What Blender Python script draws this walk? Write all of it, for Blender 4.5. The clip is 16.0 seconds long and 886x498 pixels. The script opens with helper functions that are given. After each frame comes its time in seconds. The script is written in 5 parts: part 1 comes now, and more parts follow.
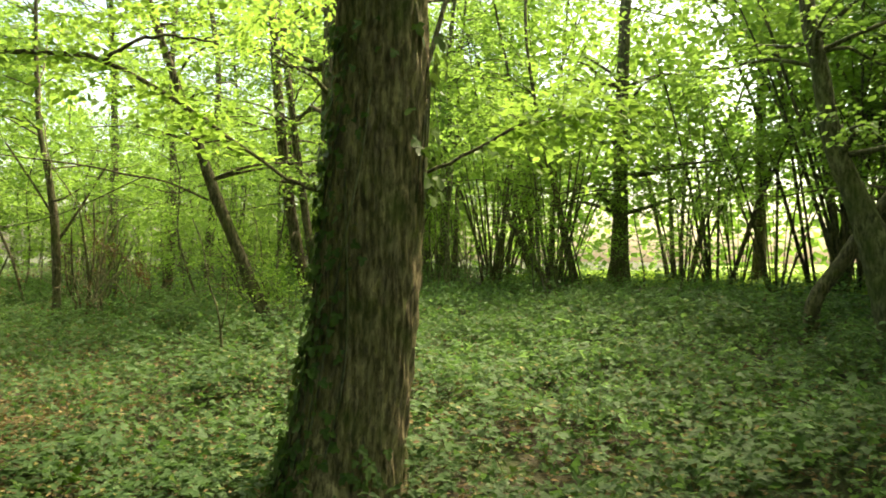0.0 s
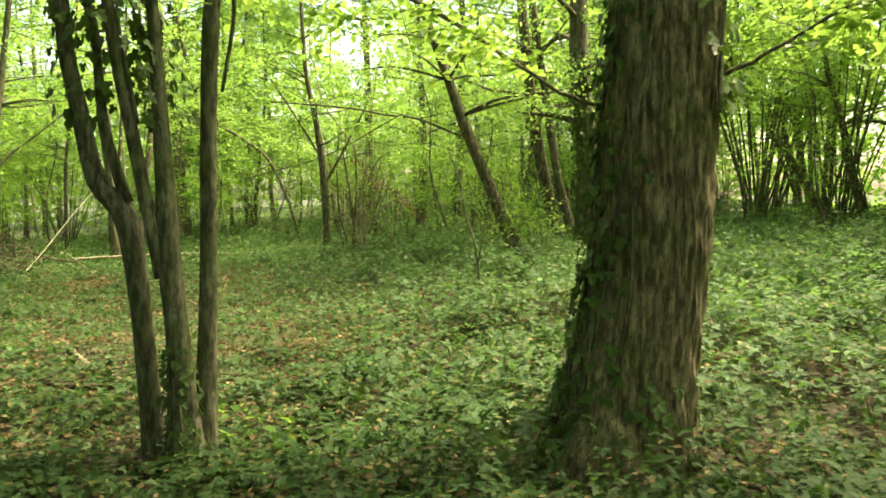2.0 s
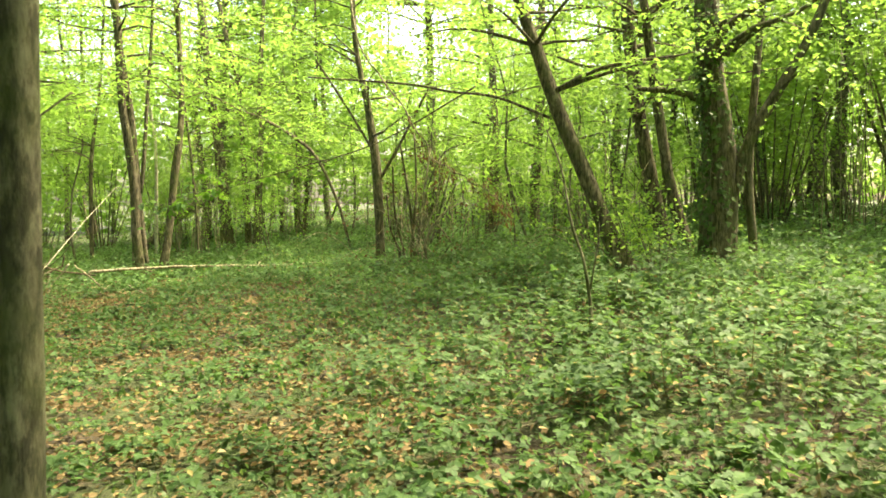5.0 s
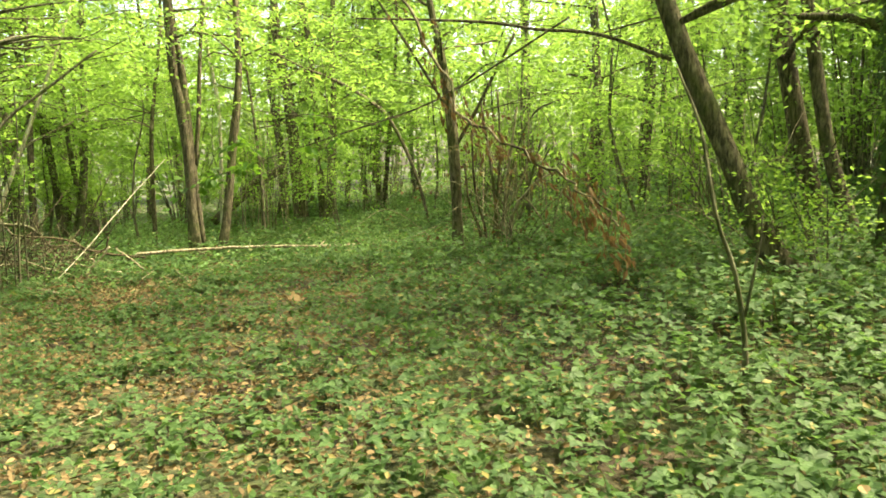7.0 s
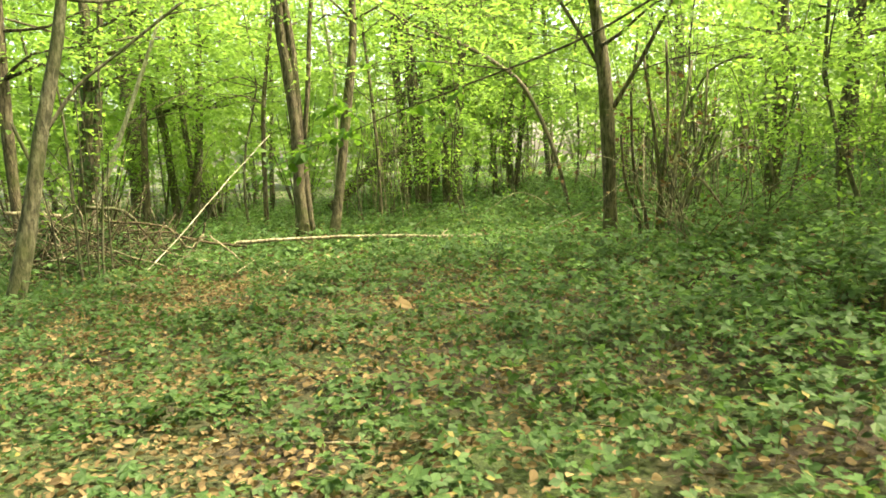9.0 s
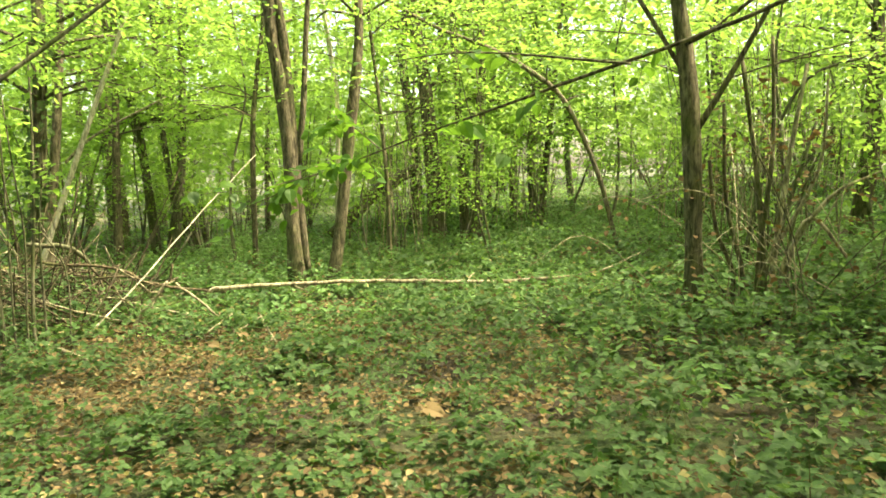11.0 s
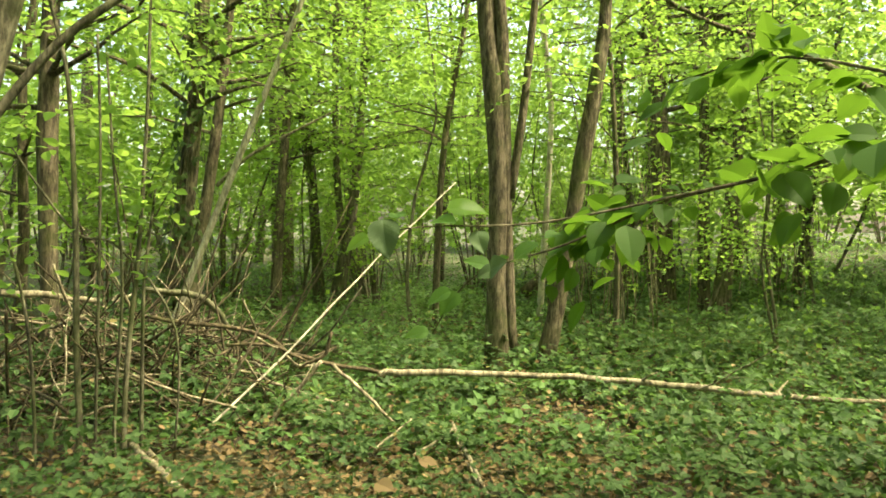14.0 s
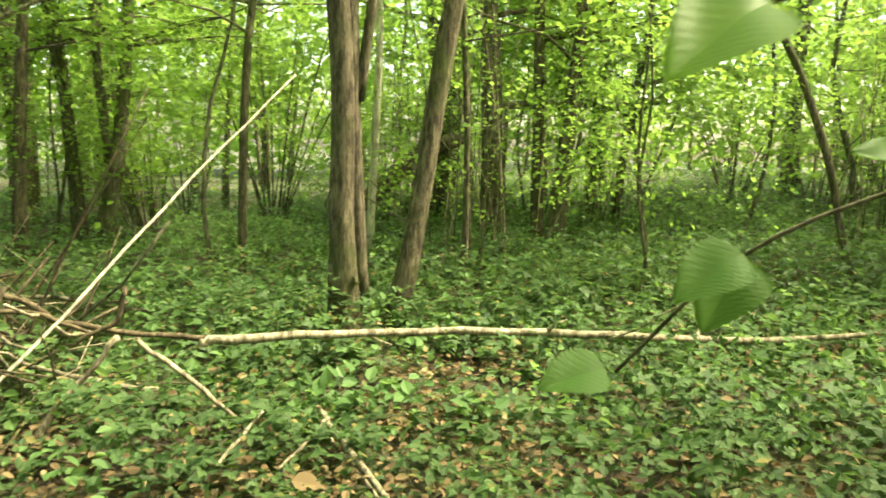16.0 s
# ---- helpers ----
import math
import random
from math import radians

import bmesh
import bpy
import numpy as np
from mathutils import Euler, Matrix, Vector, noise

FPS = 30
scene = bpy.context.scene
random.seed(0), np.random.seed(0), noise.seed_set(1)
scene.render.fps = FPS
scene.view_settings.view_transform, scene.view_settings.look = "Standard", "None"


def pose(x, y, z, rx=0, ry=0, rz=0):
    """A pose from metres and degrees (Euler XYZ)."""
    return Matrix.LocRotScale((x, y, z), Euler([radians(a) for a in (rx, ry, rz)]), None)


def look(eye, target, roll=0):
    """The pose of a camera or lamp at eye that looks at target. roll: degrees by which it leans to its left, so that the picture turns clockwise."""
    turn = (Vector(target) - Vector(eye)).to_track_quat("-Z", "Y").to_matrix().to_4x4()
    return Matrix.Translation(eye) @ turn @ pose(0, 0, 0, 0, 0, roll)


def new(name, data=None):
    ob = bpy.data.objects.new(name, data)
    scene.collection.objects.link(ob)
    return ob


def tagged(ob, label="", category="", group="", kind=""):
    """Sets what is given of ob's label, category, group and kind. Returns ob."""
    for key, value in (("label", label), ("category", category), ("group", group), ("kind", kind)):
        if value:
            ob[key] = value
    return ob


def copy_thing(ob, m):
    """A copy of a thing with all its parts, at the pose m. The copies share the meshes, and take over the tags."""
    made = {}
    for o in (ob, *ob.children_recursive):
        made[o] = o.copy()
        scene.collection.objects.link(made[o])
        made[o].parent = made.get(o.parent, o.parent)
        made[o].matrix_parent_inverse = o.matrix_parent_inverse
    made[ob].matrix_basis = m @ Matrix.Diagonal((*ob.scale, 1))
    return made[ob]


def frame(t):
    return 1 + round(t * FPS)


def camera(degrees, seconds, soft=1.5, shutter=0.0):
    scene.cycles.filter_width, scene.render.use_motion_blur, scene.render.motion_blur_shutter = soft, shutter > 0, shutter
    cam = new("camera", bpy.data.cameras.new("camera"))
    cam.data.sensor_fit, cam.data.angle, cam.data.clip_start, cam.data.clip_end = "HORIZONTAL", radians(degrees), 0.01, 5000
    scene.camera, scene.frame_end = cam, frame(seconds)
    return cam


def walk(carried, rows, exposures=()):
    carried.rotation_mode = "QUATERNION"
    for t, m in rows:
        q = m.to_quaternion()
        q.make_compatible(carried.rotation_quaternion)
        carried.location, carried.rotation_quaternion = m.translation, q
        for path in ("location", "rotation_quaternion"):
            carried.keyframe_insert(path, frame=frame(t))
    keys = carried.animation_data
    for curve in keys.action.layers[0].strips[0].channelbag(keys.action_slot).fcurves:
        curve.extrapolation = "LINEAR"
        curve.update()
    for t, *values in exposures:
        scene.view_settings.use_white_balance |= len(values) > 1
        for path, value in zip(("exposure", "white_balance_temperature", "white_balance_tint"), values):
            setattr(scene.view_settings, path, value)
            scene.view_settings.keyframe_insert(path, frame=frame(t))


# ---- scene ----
cam = camera(61.7, 16.0, soft=1.65, shutter=0.15)
PATH = [
    (0, (3.037, 2.909, 1.587), (2.295, 4.766, 1.615), 0.7),
    (0.5, (2.941, 2.925, 1.574), (1.998, 4.689, 1.583), 0.7),
    (1, (2.871, 2.938, 1.569), (1.781, 4.615, 1.564), 0.4),
    (1.5, (2.817, 2.969, 1.548), (1.62, 4.571, 1.511), -0.1),
    (2, (2.689, 3.073, 1.488), (1.408, 4.603, 1.352), -0.5),
    (2.5, (2.323, 3.274, 1.412), (0.958, 4.726, 1.246), 1.7),
    (3, (2.045, 3.527, 1.428), (0.604, 4.897, 1.211), 1.0),
    (3.5, (1.756, 3.899, 1.408), (0.293, 5.253, 1.24), -0.5),
    (4, (1.515, 4.197, 1.439), (0.094, 5.599, 1.317), -1.1),
    (4.2, (1.36, 4.317, 1.411), (-0.013, 5.765, 1.288), -0.5),
    (6.3, (-0.052, 6.033, 1.552), (-1.535, 7.364, 1.386), -1.3),
    (6.5, (-0.191, 6.167, 1.545), (-1.679, 7.488, 1.347), -1.8),
    (7, (-0.499, 6.456, 1.555), (-2.076, 7.666, 1.336), -1.3),
    (7.5, (-0.854, 6.692, 1.5), (-2.472, 7.826, 1.188), -1.6),
    (8, (-1.319, 6.961, 1.45), (-3.016, 7.981, 1.164), -3.8),
    (8.5, (-1.727, 7.246, 1.404), (-3.454, 8.211, 1.112), -3.6),
    (8.7, (-1.889, 7.329, 1.402), (-3.639, 8.262, 1.146), -2.0),
    (10.8, (-3.766, 8.088, 1.531), (-5.543, 8.979, 1.311), -0.9),
    (11, (-3.983, 8.128, 1.559), (-5.748, 9.045, 1.35), -1.2),
    (11.5, (-4.353, 8.278, 1.543), (-6.094, 9.237, 1.317), -0.1),
    (12, (-4.819, 8.419, 1.549), (-6.621, 9.267, 1.369), 1.3),
    (12.5, (-5.214, 8.445, 1.509), (-7.083, 9.147, 1.393), 2.9),
    (13, (-5.738, 8.453, 1.503), (-7.639, 9.052, 1.342), 2.1),
    (13.5, (-6.28, 8.524, 1.556), (-8.241, 8.913, 1.495), 1.5),
    (14, (-6.734, 8.519, 1.476), (-8.662, 9.045, 1.4), 1.6),
    (14.5, (-7.095, 8.463, 1.482), (-9.01, 9.039, 1.519), 0.9),
    (15, (-7.526, 8.461, 1.373), (-9.405, 9.133, 1.245), 0.1),
    (15.3, (-7.708, 8.466, 1.415), (-9.562, 9.169, 1.153), 1.1),
    (15.5, (-7.819, 8.483, 1.426), (-9.647, 9.244, 1.144), 1.9),
    (16, (-8.22, 8.512, 1.366), (-9.883, 9.592, 1.11), 2.2),
]
# seconds, stops, kelvin, tint
EXPOSURES = [(0, 2.3, 8900, 0), (1.5, 2.5, 8900, 0), (2.5, 2.8, 8900, 1), (3.5, 2.95, 8800, 2), (6.5, 2.85, 8700, 3), (7.5, 2.8, 8700, 3), (8.5, 2.92, 8700, 3), (11, 3.05, 8700, 3), (12.5, 2.98, 8700, 3), (13, 2.8, 8700, 3), (13.5, 2.72, 8700, 3), (14, 2.58, 8700, 3), (14.5, 2.6, 8700, 3), (15, 2.3, 8600, 3), (15.5, 2.6, 8600, 3), (16, 2.95, 8500, 3)]
walk(cam, [(t, look(eye, target, roll)) for t, eye, target, roll in PATH], EXPOSURES)

# ---- world, sun, exposure ----
world = bpy.data.worlds.new("world")
scene.world = world
world.use_nodes = True
wn, wl = world.node_tree.nodes, world.node_tree.links
sky = wn.new("ShaderNodeTexSky")
sky.sky_type, sky.sun_disc = "NISHITA", False
sky.sun_elevation, sky.sun_rotation = radians(60), radians(30)
sky.air_density, sky.dust_density, sky.ozone_density = 1.0, 4.0, 1.0
wl.new(sky.outputs[0], wn["Background"].inputs[0])
wn["Background"].inputs[1].default_value = 0.13
sun = new("sun", bpy.data.lights.new("sun", "SUN"))
sun.data.energy, sun.data.angle, sun.data.color = 2.8, radians(12), (1.0, 0.95, 0.85)
sun.matrix_world = look((0, 0, 30), (-0.5 * 30 * 0.58, -0.87 * 30 * 0.58, 0))


# ---- materials ----
def nodes_of(name):
    m = bpy.data.materials.new(name)
    m.use_nodes = True
    n, l = m.node_tree.nodes, m.node_tree.links
    return m, n, l, n["Principled BSDF"]


def ramp(n, l, source, stops):
    r = n.new("ShaderNodeValToRGB")
    while len(r.color_ramp.elements) < len(stops):
        r.color_ramp.elements.new(0.5)
    for e, (p, c) in zip(r.color_ramp.elements, stops):
        e.position, e.color = p, (*c, 1)
    l.new(source, r.inputs[0])
    return r.outputs[0]


def noise_tex(n, l, scale, detail=4, stretch=None, rough=0.6):
    tc, t = n.new("ShaderNodeTexCoord"), n.new("ShaderNodeTexNoise")
    t.inputs["Scale"].default_value, t.inputs["Detail"].default_value, t.inputs["Roughness"].default_value = scale, detail, rough
    if stretch:
        mp = n.new("ShaderNodeMapping")
        mp.inputs["Scale"].default_value = stretch
        l.new(tc.outputs["Object"], mp.inputs[0])
        l.new(mp.outputs[0], t.inputs["Vector"])
    else:
        l.new(tc.outputs["Object"], t.inputs["Vector"])
    return t.outputs[0]


def blend(n, l, fac, a, b, mode="MIX"):
    x = n.new("ShaderNodeMix")
    x.data_type, x.blend_type = "RGBA", mode
    for socket, v in ((x.inputs[0], fac), (x.inputs[6], a), (x.inputs[7], b)):
        if isinstance(v, (int, float)):
            socket.default_value = v
        elif isinstance(v, tuple):
            socket.default_value = (*v, 1)
        else:
            l.new(v, socket)
    return x.outputs[2]


def relief(n, l, bsdf, source, strength, distance):
    b = n.new("ShaderNodeBump")
    b.inputs["Strength"].default_value, b.inputs["Distance"].default_value = strength, distance
    l.new(source, b.inputs["Height"])
    l.new(b.outputs[0], bsdf.inputs["Normal"])


def leaf_material(name, dark, light, through_colour, amount=0.45, rough=0.45, spots=None):
    m, n, l, p = nodes_of(name)
    g = n.new("ShaderNodeNewGeometry")
    stops = [(0.0, dark), (0.85, light)] + ([(0.955, light), (0.96, spots)] if spots else [])
    col = ramp(n, l, g.outputs["Random Per Island"], stops)
    col = blend(n, l, 0.35, col, ramp(n, l, noise_tex(n, l, 1.3, 2), [(0.35, dark), (0.7, light)]))
    l.new(col, p.inputs["Base Color"])
    p.inputs["Roughness"].default_value = rough
    p.inputs["Specular IOR Level"].default_value = 0.22
    tr = n.new("ShaderNodeBsdfTranslucent")
    l.new(blend(n, l, 0.7, col, through_colour), tr.inputs[0])
    mx = n.new("ShaderNodeMixShader")
    mx.inputs[0].default_value = amount
    l.new(p.outputs[0], mx.inputs[1])
    l.new(tr.outputs[0], mx.inputs[2])
    l.new(mx.outputs[0], n["Material Output"].inputs[0])
    return m


def bark_material(name, dark, light, scale=9.0, moss=0.0, depth=0.02, stretch=(3, 3, 0.5)):
    m, n, l, p = nodes_of(name)
    fine = noise_tex(n, l, scale, 6, stretch, 0.7)
    col = ramp(n, l, fine, [(0.36, dark), (0.5, tuple(0.5 * (a + c) for a, c in zip(dark, light))), (0.66, light)])
    pale = noise_tex(n, l, 5.5, 5, (1.5, 1.5, 0.7), 0.65)
    col = blend(n, l, ramp(n, l, pale, [(0.55, (0, 0, 0)), (0.66, (0.65, 0.65, 0.65))]), col, tuple(c * 1.5 for c in light))
    col = blend(n, l, ramp(n, l, noise_tex(n, l, 2.2, 3), [(0.45, (0, 0, 0)), (0.7, (0.5, 0.5, 0.5))]), col, tuple(c * 0.6 for c in light))
    spot = noise_tex(n, l, 18, 5, (1.7, 1.7, 0.45), 0.7)
    col = blend(n, l, ramp(n, l, spot, [(0.42, (0.7, 0.7, 0.7)), (0.54, (0, 0, 0))]), col, tuple(c * 0.35 for c in dark))
    if moss:
        col = blend(n, l, ramp(n, l, noise_tex(n, l, 3.1, 5), [(0.62 - moss, (0, 0, 0)), (0.72, (0.75, 0.75, 0.75))]), col, (0.055, 0.075, 0.018))
    l.new(col, p.inputs["Base Color"])
    p.inputs["Roughness"].default_value = 0.9
    p.inputs["Specular IOR Level"].default_value = 0.2
    relief(n, l, p, fine, 1.0, depth * 0.6)
    return m


BARK_OAK = bark_material("oak bark", (0.07, 0.054, 0.034), (0.37, 0.29, 0.185), 11, 0.12, 0.03, (4, 4, 0.45))
BARK_GREY = bark_material("grey bark", (0.055, 0.052, 0.034), (0.22, 0.205, 0.14), 14, 0.18, 0.012, (2, 2, 0.6))
BARK_BROWN = bark_material("brown bark", (0.045, 0.037, 0.024), (0.21, 0.178, 0.12), 12, 0.13, 0.015)
BARK_DARK = bark_material("dark bark", (0.05, 0.043, 0.028), (0.21, 0.18, 0.118), 12, 0.14, 0.015)
DEAD_WOOD = bark_material("bleached dead wood", (0.13, 0.11, 0.07), (0.44, 0.39, 0.27), 16, 0.0, 0.006, (2, 2, 0.7))
DEAD_PALE = bark_material("bleached barkless wood", (0.36, 0.33, 0.25), (0.62, 0.57, 0.44), 16, 0.0, 0.004, (2, 2, 0.5))
ROTTEN = bark_material("rotten branch wood", (0.03, 0.024, 0.014), (0.15, 0.12, 0.072), 14, 0.05, 0.008)
LEAF_CANOPY = leaf_material("canopy leaf", (0.055, 0.125, 0.022), (0.12, 0.23, 0.038), (0.41, 0.65, 0.125), 0.52)
LEAF_HAZEL = leaf_material("hazel leaf", (0.045, 0.115, 0.02), (0.105, 0.215, 0.036), (0.46, 0.7, 0.13), 0.55)
# hazel leaf again for the near branch, shade put into darker, less translucent colours
LEAF_HAZEL_SHADED = leaf_material("hazel leaf with painted shade", (0.025, 0.07, 0.012), (0.052, 0.125, 0.02), (0.24, 0.47, 0.05), 0.38, 0.6)
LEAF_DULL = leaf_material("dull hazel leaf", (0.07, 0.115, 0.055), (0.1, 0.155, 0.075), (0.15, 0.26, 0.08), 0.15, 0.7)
LEAF_IVY = leaf_material("ivy leaf", (0.028, 0.058, 0.016), (0.085, 0.135, 0.042), (0.12, 0.22, 0.03), 0.2, 0.45)
LEAF_BRAMBLE = leaf_material("bramble leaf", (0.016, 0.044, 0.014), (0.07, 0.13, 0.042), (0.16, 0.31, 0.07), 0.3, 0.6, (0.24, 0.18, 0.06))
LEAF_HERB = leaf_material("woodland herb leaf", (0.042, 0.105, 0.032), (0.125, 0.225, 0.078), (0.3, 0.5, 0.13), 0.38, 0.6)
LEAF_DRY = leaf_material("dry fallen leaf", (0.046, 0.032, 0.016), (0.22, 0.16, 0.083), (0.36, 0.25, 0.1), 0.14, 0.85, (0.35, 0.275, 0.145))
LEAF_RUST = leaf_material("withered leaf", (0.05, 0.033, 0.015), (0.15, 0.096, 0.042), (0.22, 0.135, 0.05), 0.3, 0.8)
LEAF_STALK = leaf_material("herb stalk", (0.05, 0.055, 0.02), (0.14, 0.12, 0.05), (0.2, 0.2, 0.06), 0.1, 0.7)
LEAF_GRASS = leaf_material("meadow grass", (0.16, 0.26, 0.04), (0.3, 0.42, 0.08), (0.4, 0.6, 0.1), 0.35)


def ground_material():
    m, n, l, p = nodes_of("forest floor")
    soil = ramp(n, l, noise_tex(n, l, 26, 6, None, 0.7), [(0.3, (0.012, 0.009, 0.005)), (0.55, (0.045, 0.032, 0.016)), (0.75, (0.13, 0.09, 0.042))])
    green = ramp(n, l, noise_tex(n, l, 40, 5), [(0.35, (0.02, 0.035, 0.009)), (0.7, (0.065, 0.1, 0.025))])
    col = blend(n, l, ramp(n, l, noise_tex(n, l, 0.9, 4), [(0.4, (0, 0, 0)), (0.6, (1, 1, 1))]), soil, green)
    grass = ramp(n, l, noise_tex(n, l, 6, 6), [(0.3, (0.14, 0.22, 0.035)), (0.7, (0.3, 0.4, 0.09))])
    tc, sep, mx = n.new("ShaderNodeTexCoord"), n.new("ShaderNodeSeparateXYZ"), n.new("ShaderNodeMath")
    l.new(tc.outputs["Object"], sep.inputs[0])
    mx.operation = "MULTIPLY_ADD"
    l.new(sep.outputs[0], mx.inputs[0])
    mx.inputs[1].default_value = 0.35
    l.new(sep.outputs[1], mx.inputs[2])
    far = n.new("ShaderNodeMapRange")
    l.new(mx.outputs[0], far.inputs[0])
    far.inputs[1].default_value, far.inputs[2].default_value = 20.5, 23.0
    east, both = n.new("ShaderNodeMapRange"), n.new("ShaderNodeMath")
    l.new(sep.outputs[0], east.inputs[0])
    east.inputs[1].default_value, east.inputs[2].default_value = -5.0, -1.0
    both.operation = "MULTIPLY"
    l.new(far.outputs[0], both.inputs[0])
    l.new(east.outputs[0], both.inputs[1])
    l.new(blend(n, l, both.outputs[0], col, grass), p.inputs["Base Color"])
    p.inputs["Roughness"].default_value = 0.95
    relief(n, l, p, noise_tex(n, l, 30, 6), 1.0, 0.03)
    return m


# ---- shapes ----
rng = np.random.default_rng(7)


def lift(u):
    v = np.minimum(u - 6.0, 12.0)
    return 0.085 * (v + np.sqrt(v * v + 3.0)) / 2 - 0.02


def ground_z(x, y):
    """The height of the ground: level along the walk, a low bank rising beyond it."""
    x, y = np.asarray(x, float), np.asarray(y, float)
    bumps = 0.025 * np.sin(1.3 * x + 0.7 * y) * np.sin(0.9 * y - 0.5 * x) + 0.012 * np.sin(3.1 * x + 1.0) * np.sin(2.7 * y)
    return lift(0.35 * x + 0.94 * y) + bumps


def mesh_of(name, verts, faces, material, smooth=True):
    me = bpy.data.meshes.new(name)
    me.from_pydata([tuple(v) for v in verts], [], faces)
    me.materials.append(material)
    me.polygons.foreach_set("use_smooth", [smooth] * len(me.polygons))
    me.update()
    return me


def quads_mesh(name, verts, corners, size, material):
    """A mesh from arrays: verts (n, 3) and faces that all have the same number of corners."""
    me = bpy.data.meshes.new(name)
    count = len(corners) // size
    me.vertices.add(len(verts))
    me.vertices.foreach_set("co", np.asarray(verts, np.float32).ravel())
    me.loops.add(len(corners))
    me.loops.foreach_set("vertex_index", np.asarray(corners, np.int32))
    me.polygons.add(count)
    me.polygons.foreach_set("loop_start", np.arange(0, count * size, size, dtype=np.int32))
    me.polygons.foreach_set("loop_total", np.full(count, size, np.int32))
    me.polygons.foreach_set("use_smooth", np.zeros(count, bool))
    me.materials.append(material)
    me.update(calc_edges=True)
    return me


# leaf outlines: along y from stalk to tip, folded along the middle
OVATE = (np.array([(0, 0, 0), (-0.3, 0.25, 0.08), (-0.3, 0.62, 0.07), (0, 1, -0.06), (0.3, 0.62, 0.07), (0.3, 0.25, 0.08)]), [0, 3, 2, 1, 0, 5, 4, 3], 4)
NARROW = (np.array([(0, 0, 0), (-0.17, 0.35, 0.05), (0, 1, -0.1), (0.17, 0.35, 0.05)]), [0, 3, 2, 1], 4)
BLADE = (np.array([(-0.008, 0, 0), (-0.006, 0.6, 0.02), (0, 1, 0), (0.007, 0.5, 0.02)]), [0, 3, 2, 1], 4)
SIMPLE = (np.array([(0, 0, 0), (-0.36, 0.5, 0.06), (0, 1, 0), (0.36, 0.5, 0.06)]), [0, 3, 2, 1], 4)
LOBED = (np.array([(0, 0.12, 0), (-0.28, 0, 0.05), (-0.52, 0.3, 0.02), (-0.24, 0.45, 0.04), (-0.3, 0.72, 0.02), (0, 1.05, -0.05),
                   (0.3, 0.72, 0.02), (0.24, 0.45, 0.04), (0.52, 0.3, 0.02), (0.28, 0, 0.05)]),
         [0, 3, 2, 1, 0, 5, 4, 3, 0, 7, 6, 5, 0, 9, 8, 7], 4)


def fine_leaf():
    rows, verts, quads = 6, [], []
    for i in range(rows + 1):
        t = i / rows
        w = 0.36 * math.sin(math.pi * min(1.0, t * 1.04) ** 0.8) ** 0.75 if 0 < i < rows else 0.015
        z = -0.16 * t * t
        verts += [(-w, t, z + 0.22 * w), (0, t, z), (w, t, z + 0.22 * w)]
    for i in range(rows):
        for k in (0, 1):
            quads += [i * 3 + k, i * 3 + k + 1, i * 3 + k + 4, i * 3 + k + 3]
    return np.array(verts), quads, 4


FINE = fine_leaf()


def veined_leaf(rows=26, cols=6):
    """A broad toothed leaf with a midrib and raised side veins."""
    pts, faces = [], []
    for i in range(rows + 1):
        t = i / rows
        half = 0.4 * math.sin(math.pi * min(t ** 0.62, 1.0)) ** 0.75 if 0 < t < 1 else 0.0
        for j in range(-cols, cols + 1):
            s = j / cols
            edge = 1 + (0.05 if i % 2 else -0.03) * (abs(j) == cols)
            wave = 0.002 * math.cos(2 * math.pi * (t * 9 - abs(s) * 2.6)) * min(abs(s) * 3, 1)
            pts.append((s * half * edge, t + 0.03 * abs(s) * (1 - t), 0.22 * abs(s) * half + wave - 0.2 * t * t + 0.02 * math.sin(7 * t + 3 * s)))
    w = 2 * cols + 1
    for i in range(rows):
        for j in range(w - 1):
            faces += [i * w + j, i * w + j + 1, (i + 1) * w + j + 1, (i + 1) * w + j]
    return np.array(pts), faces, 4


VEINED = veined_leaf()
TRIPLE_SIMPLE = (np.vstack([SIMPLE[0] * 0.8 + (0, 0.25, 0), (SIMPLE[0] @ np.array([(0.35, -0.93, 0), (0.93, 0.35, 0), (0, 0, 1.0)])) * 0.65 + (0, 0.2, 0),
                            (SIMPLE[0] @ np.array([(0.35, 0.93, 0), (-0.93, 0.35, 0), (0, 0, 1.0)])) * 0.65 + (0, 0.2, 0)]), [0, 3, 2, 1, 4, 7, 6, 5, 8, 11, 10, 9], 4)
TRIPLE = (np.vstack([OVATE[0] * 0.8 + (0, 0.25, 0), (OVATE[0] @ np.array([(0.35, -0.93, 0), (0.93, 0.35, 0), (0, 0, 1.0)])) * 0.65 + (0, 0.2, 0),
                     (OVATE[0] @ np.array([(0.35, 0.93, 0), (-0.93, 0.35, 0), (0, 0, 1.0)])) * 0.65 + (0, 0.2, 0)]),
          OVATE[1] + [i + 6 for i in OVATE[1]] + [i + 12 for i in OVATE[1]], 4)


def unit(v):
    return v / np.maximum(np.linalg.norm(v, axis=-1, keepdims=True), 1e-9)


def leaves(name, places, ways, ups, sizes, kind, material):
    """One mesh of many leaves: stalk ends at places, tips towards ways, upper faces towards ups."""
    shape, corners, size = kind
    y = unit(ways)
    x = unit(np.cross(y, ups))
    z = np.cross(x, y)
    turn = np.stack([x, y, z], 1)
    verts = places[:, None] + np.einsum("kj,njc->nkc", shape, turn) * sizes[:, None, None]
    faces = (np.arange(len(places))[:, None] * len(shape) + np.array(corners)[None]).ravel()
    return quads_mesh(name, verts.reshape(-1, 3), faces, size, material)


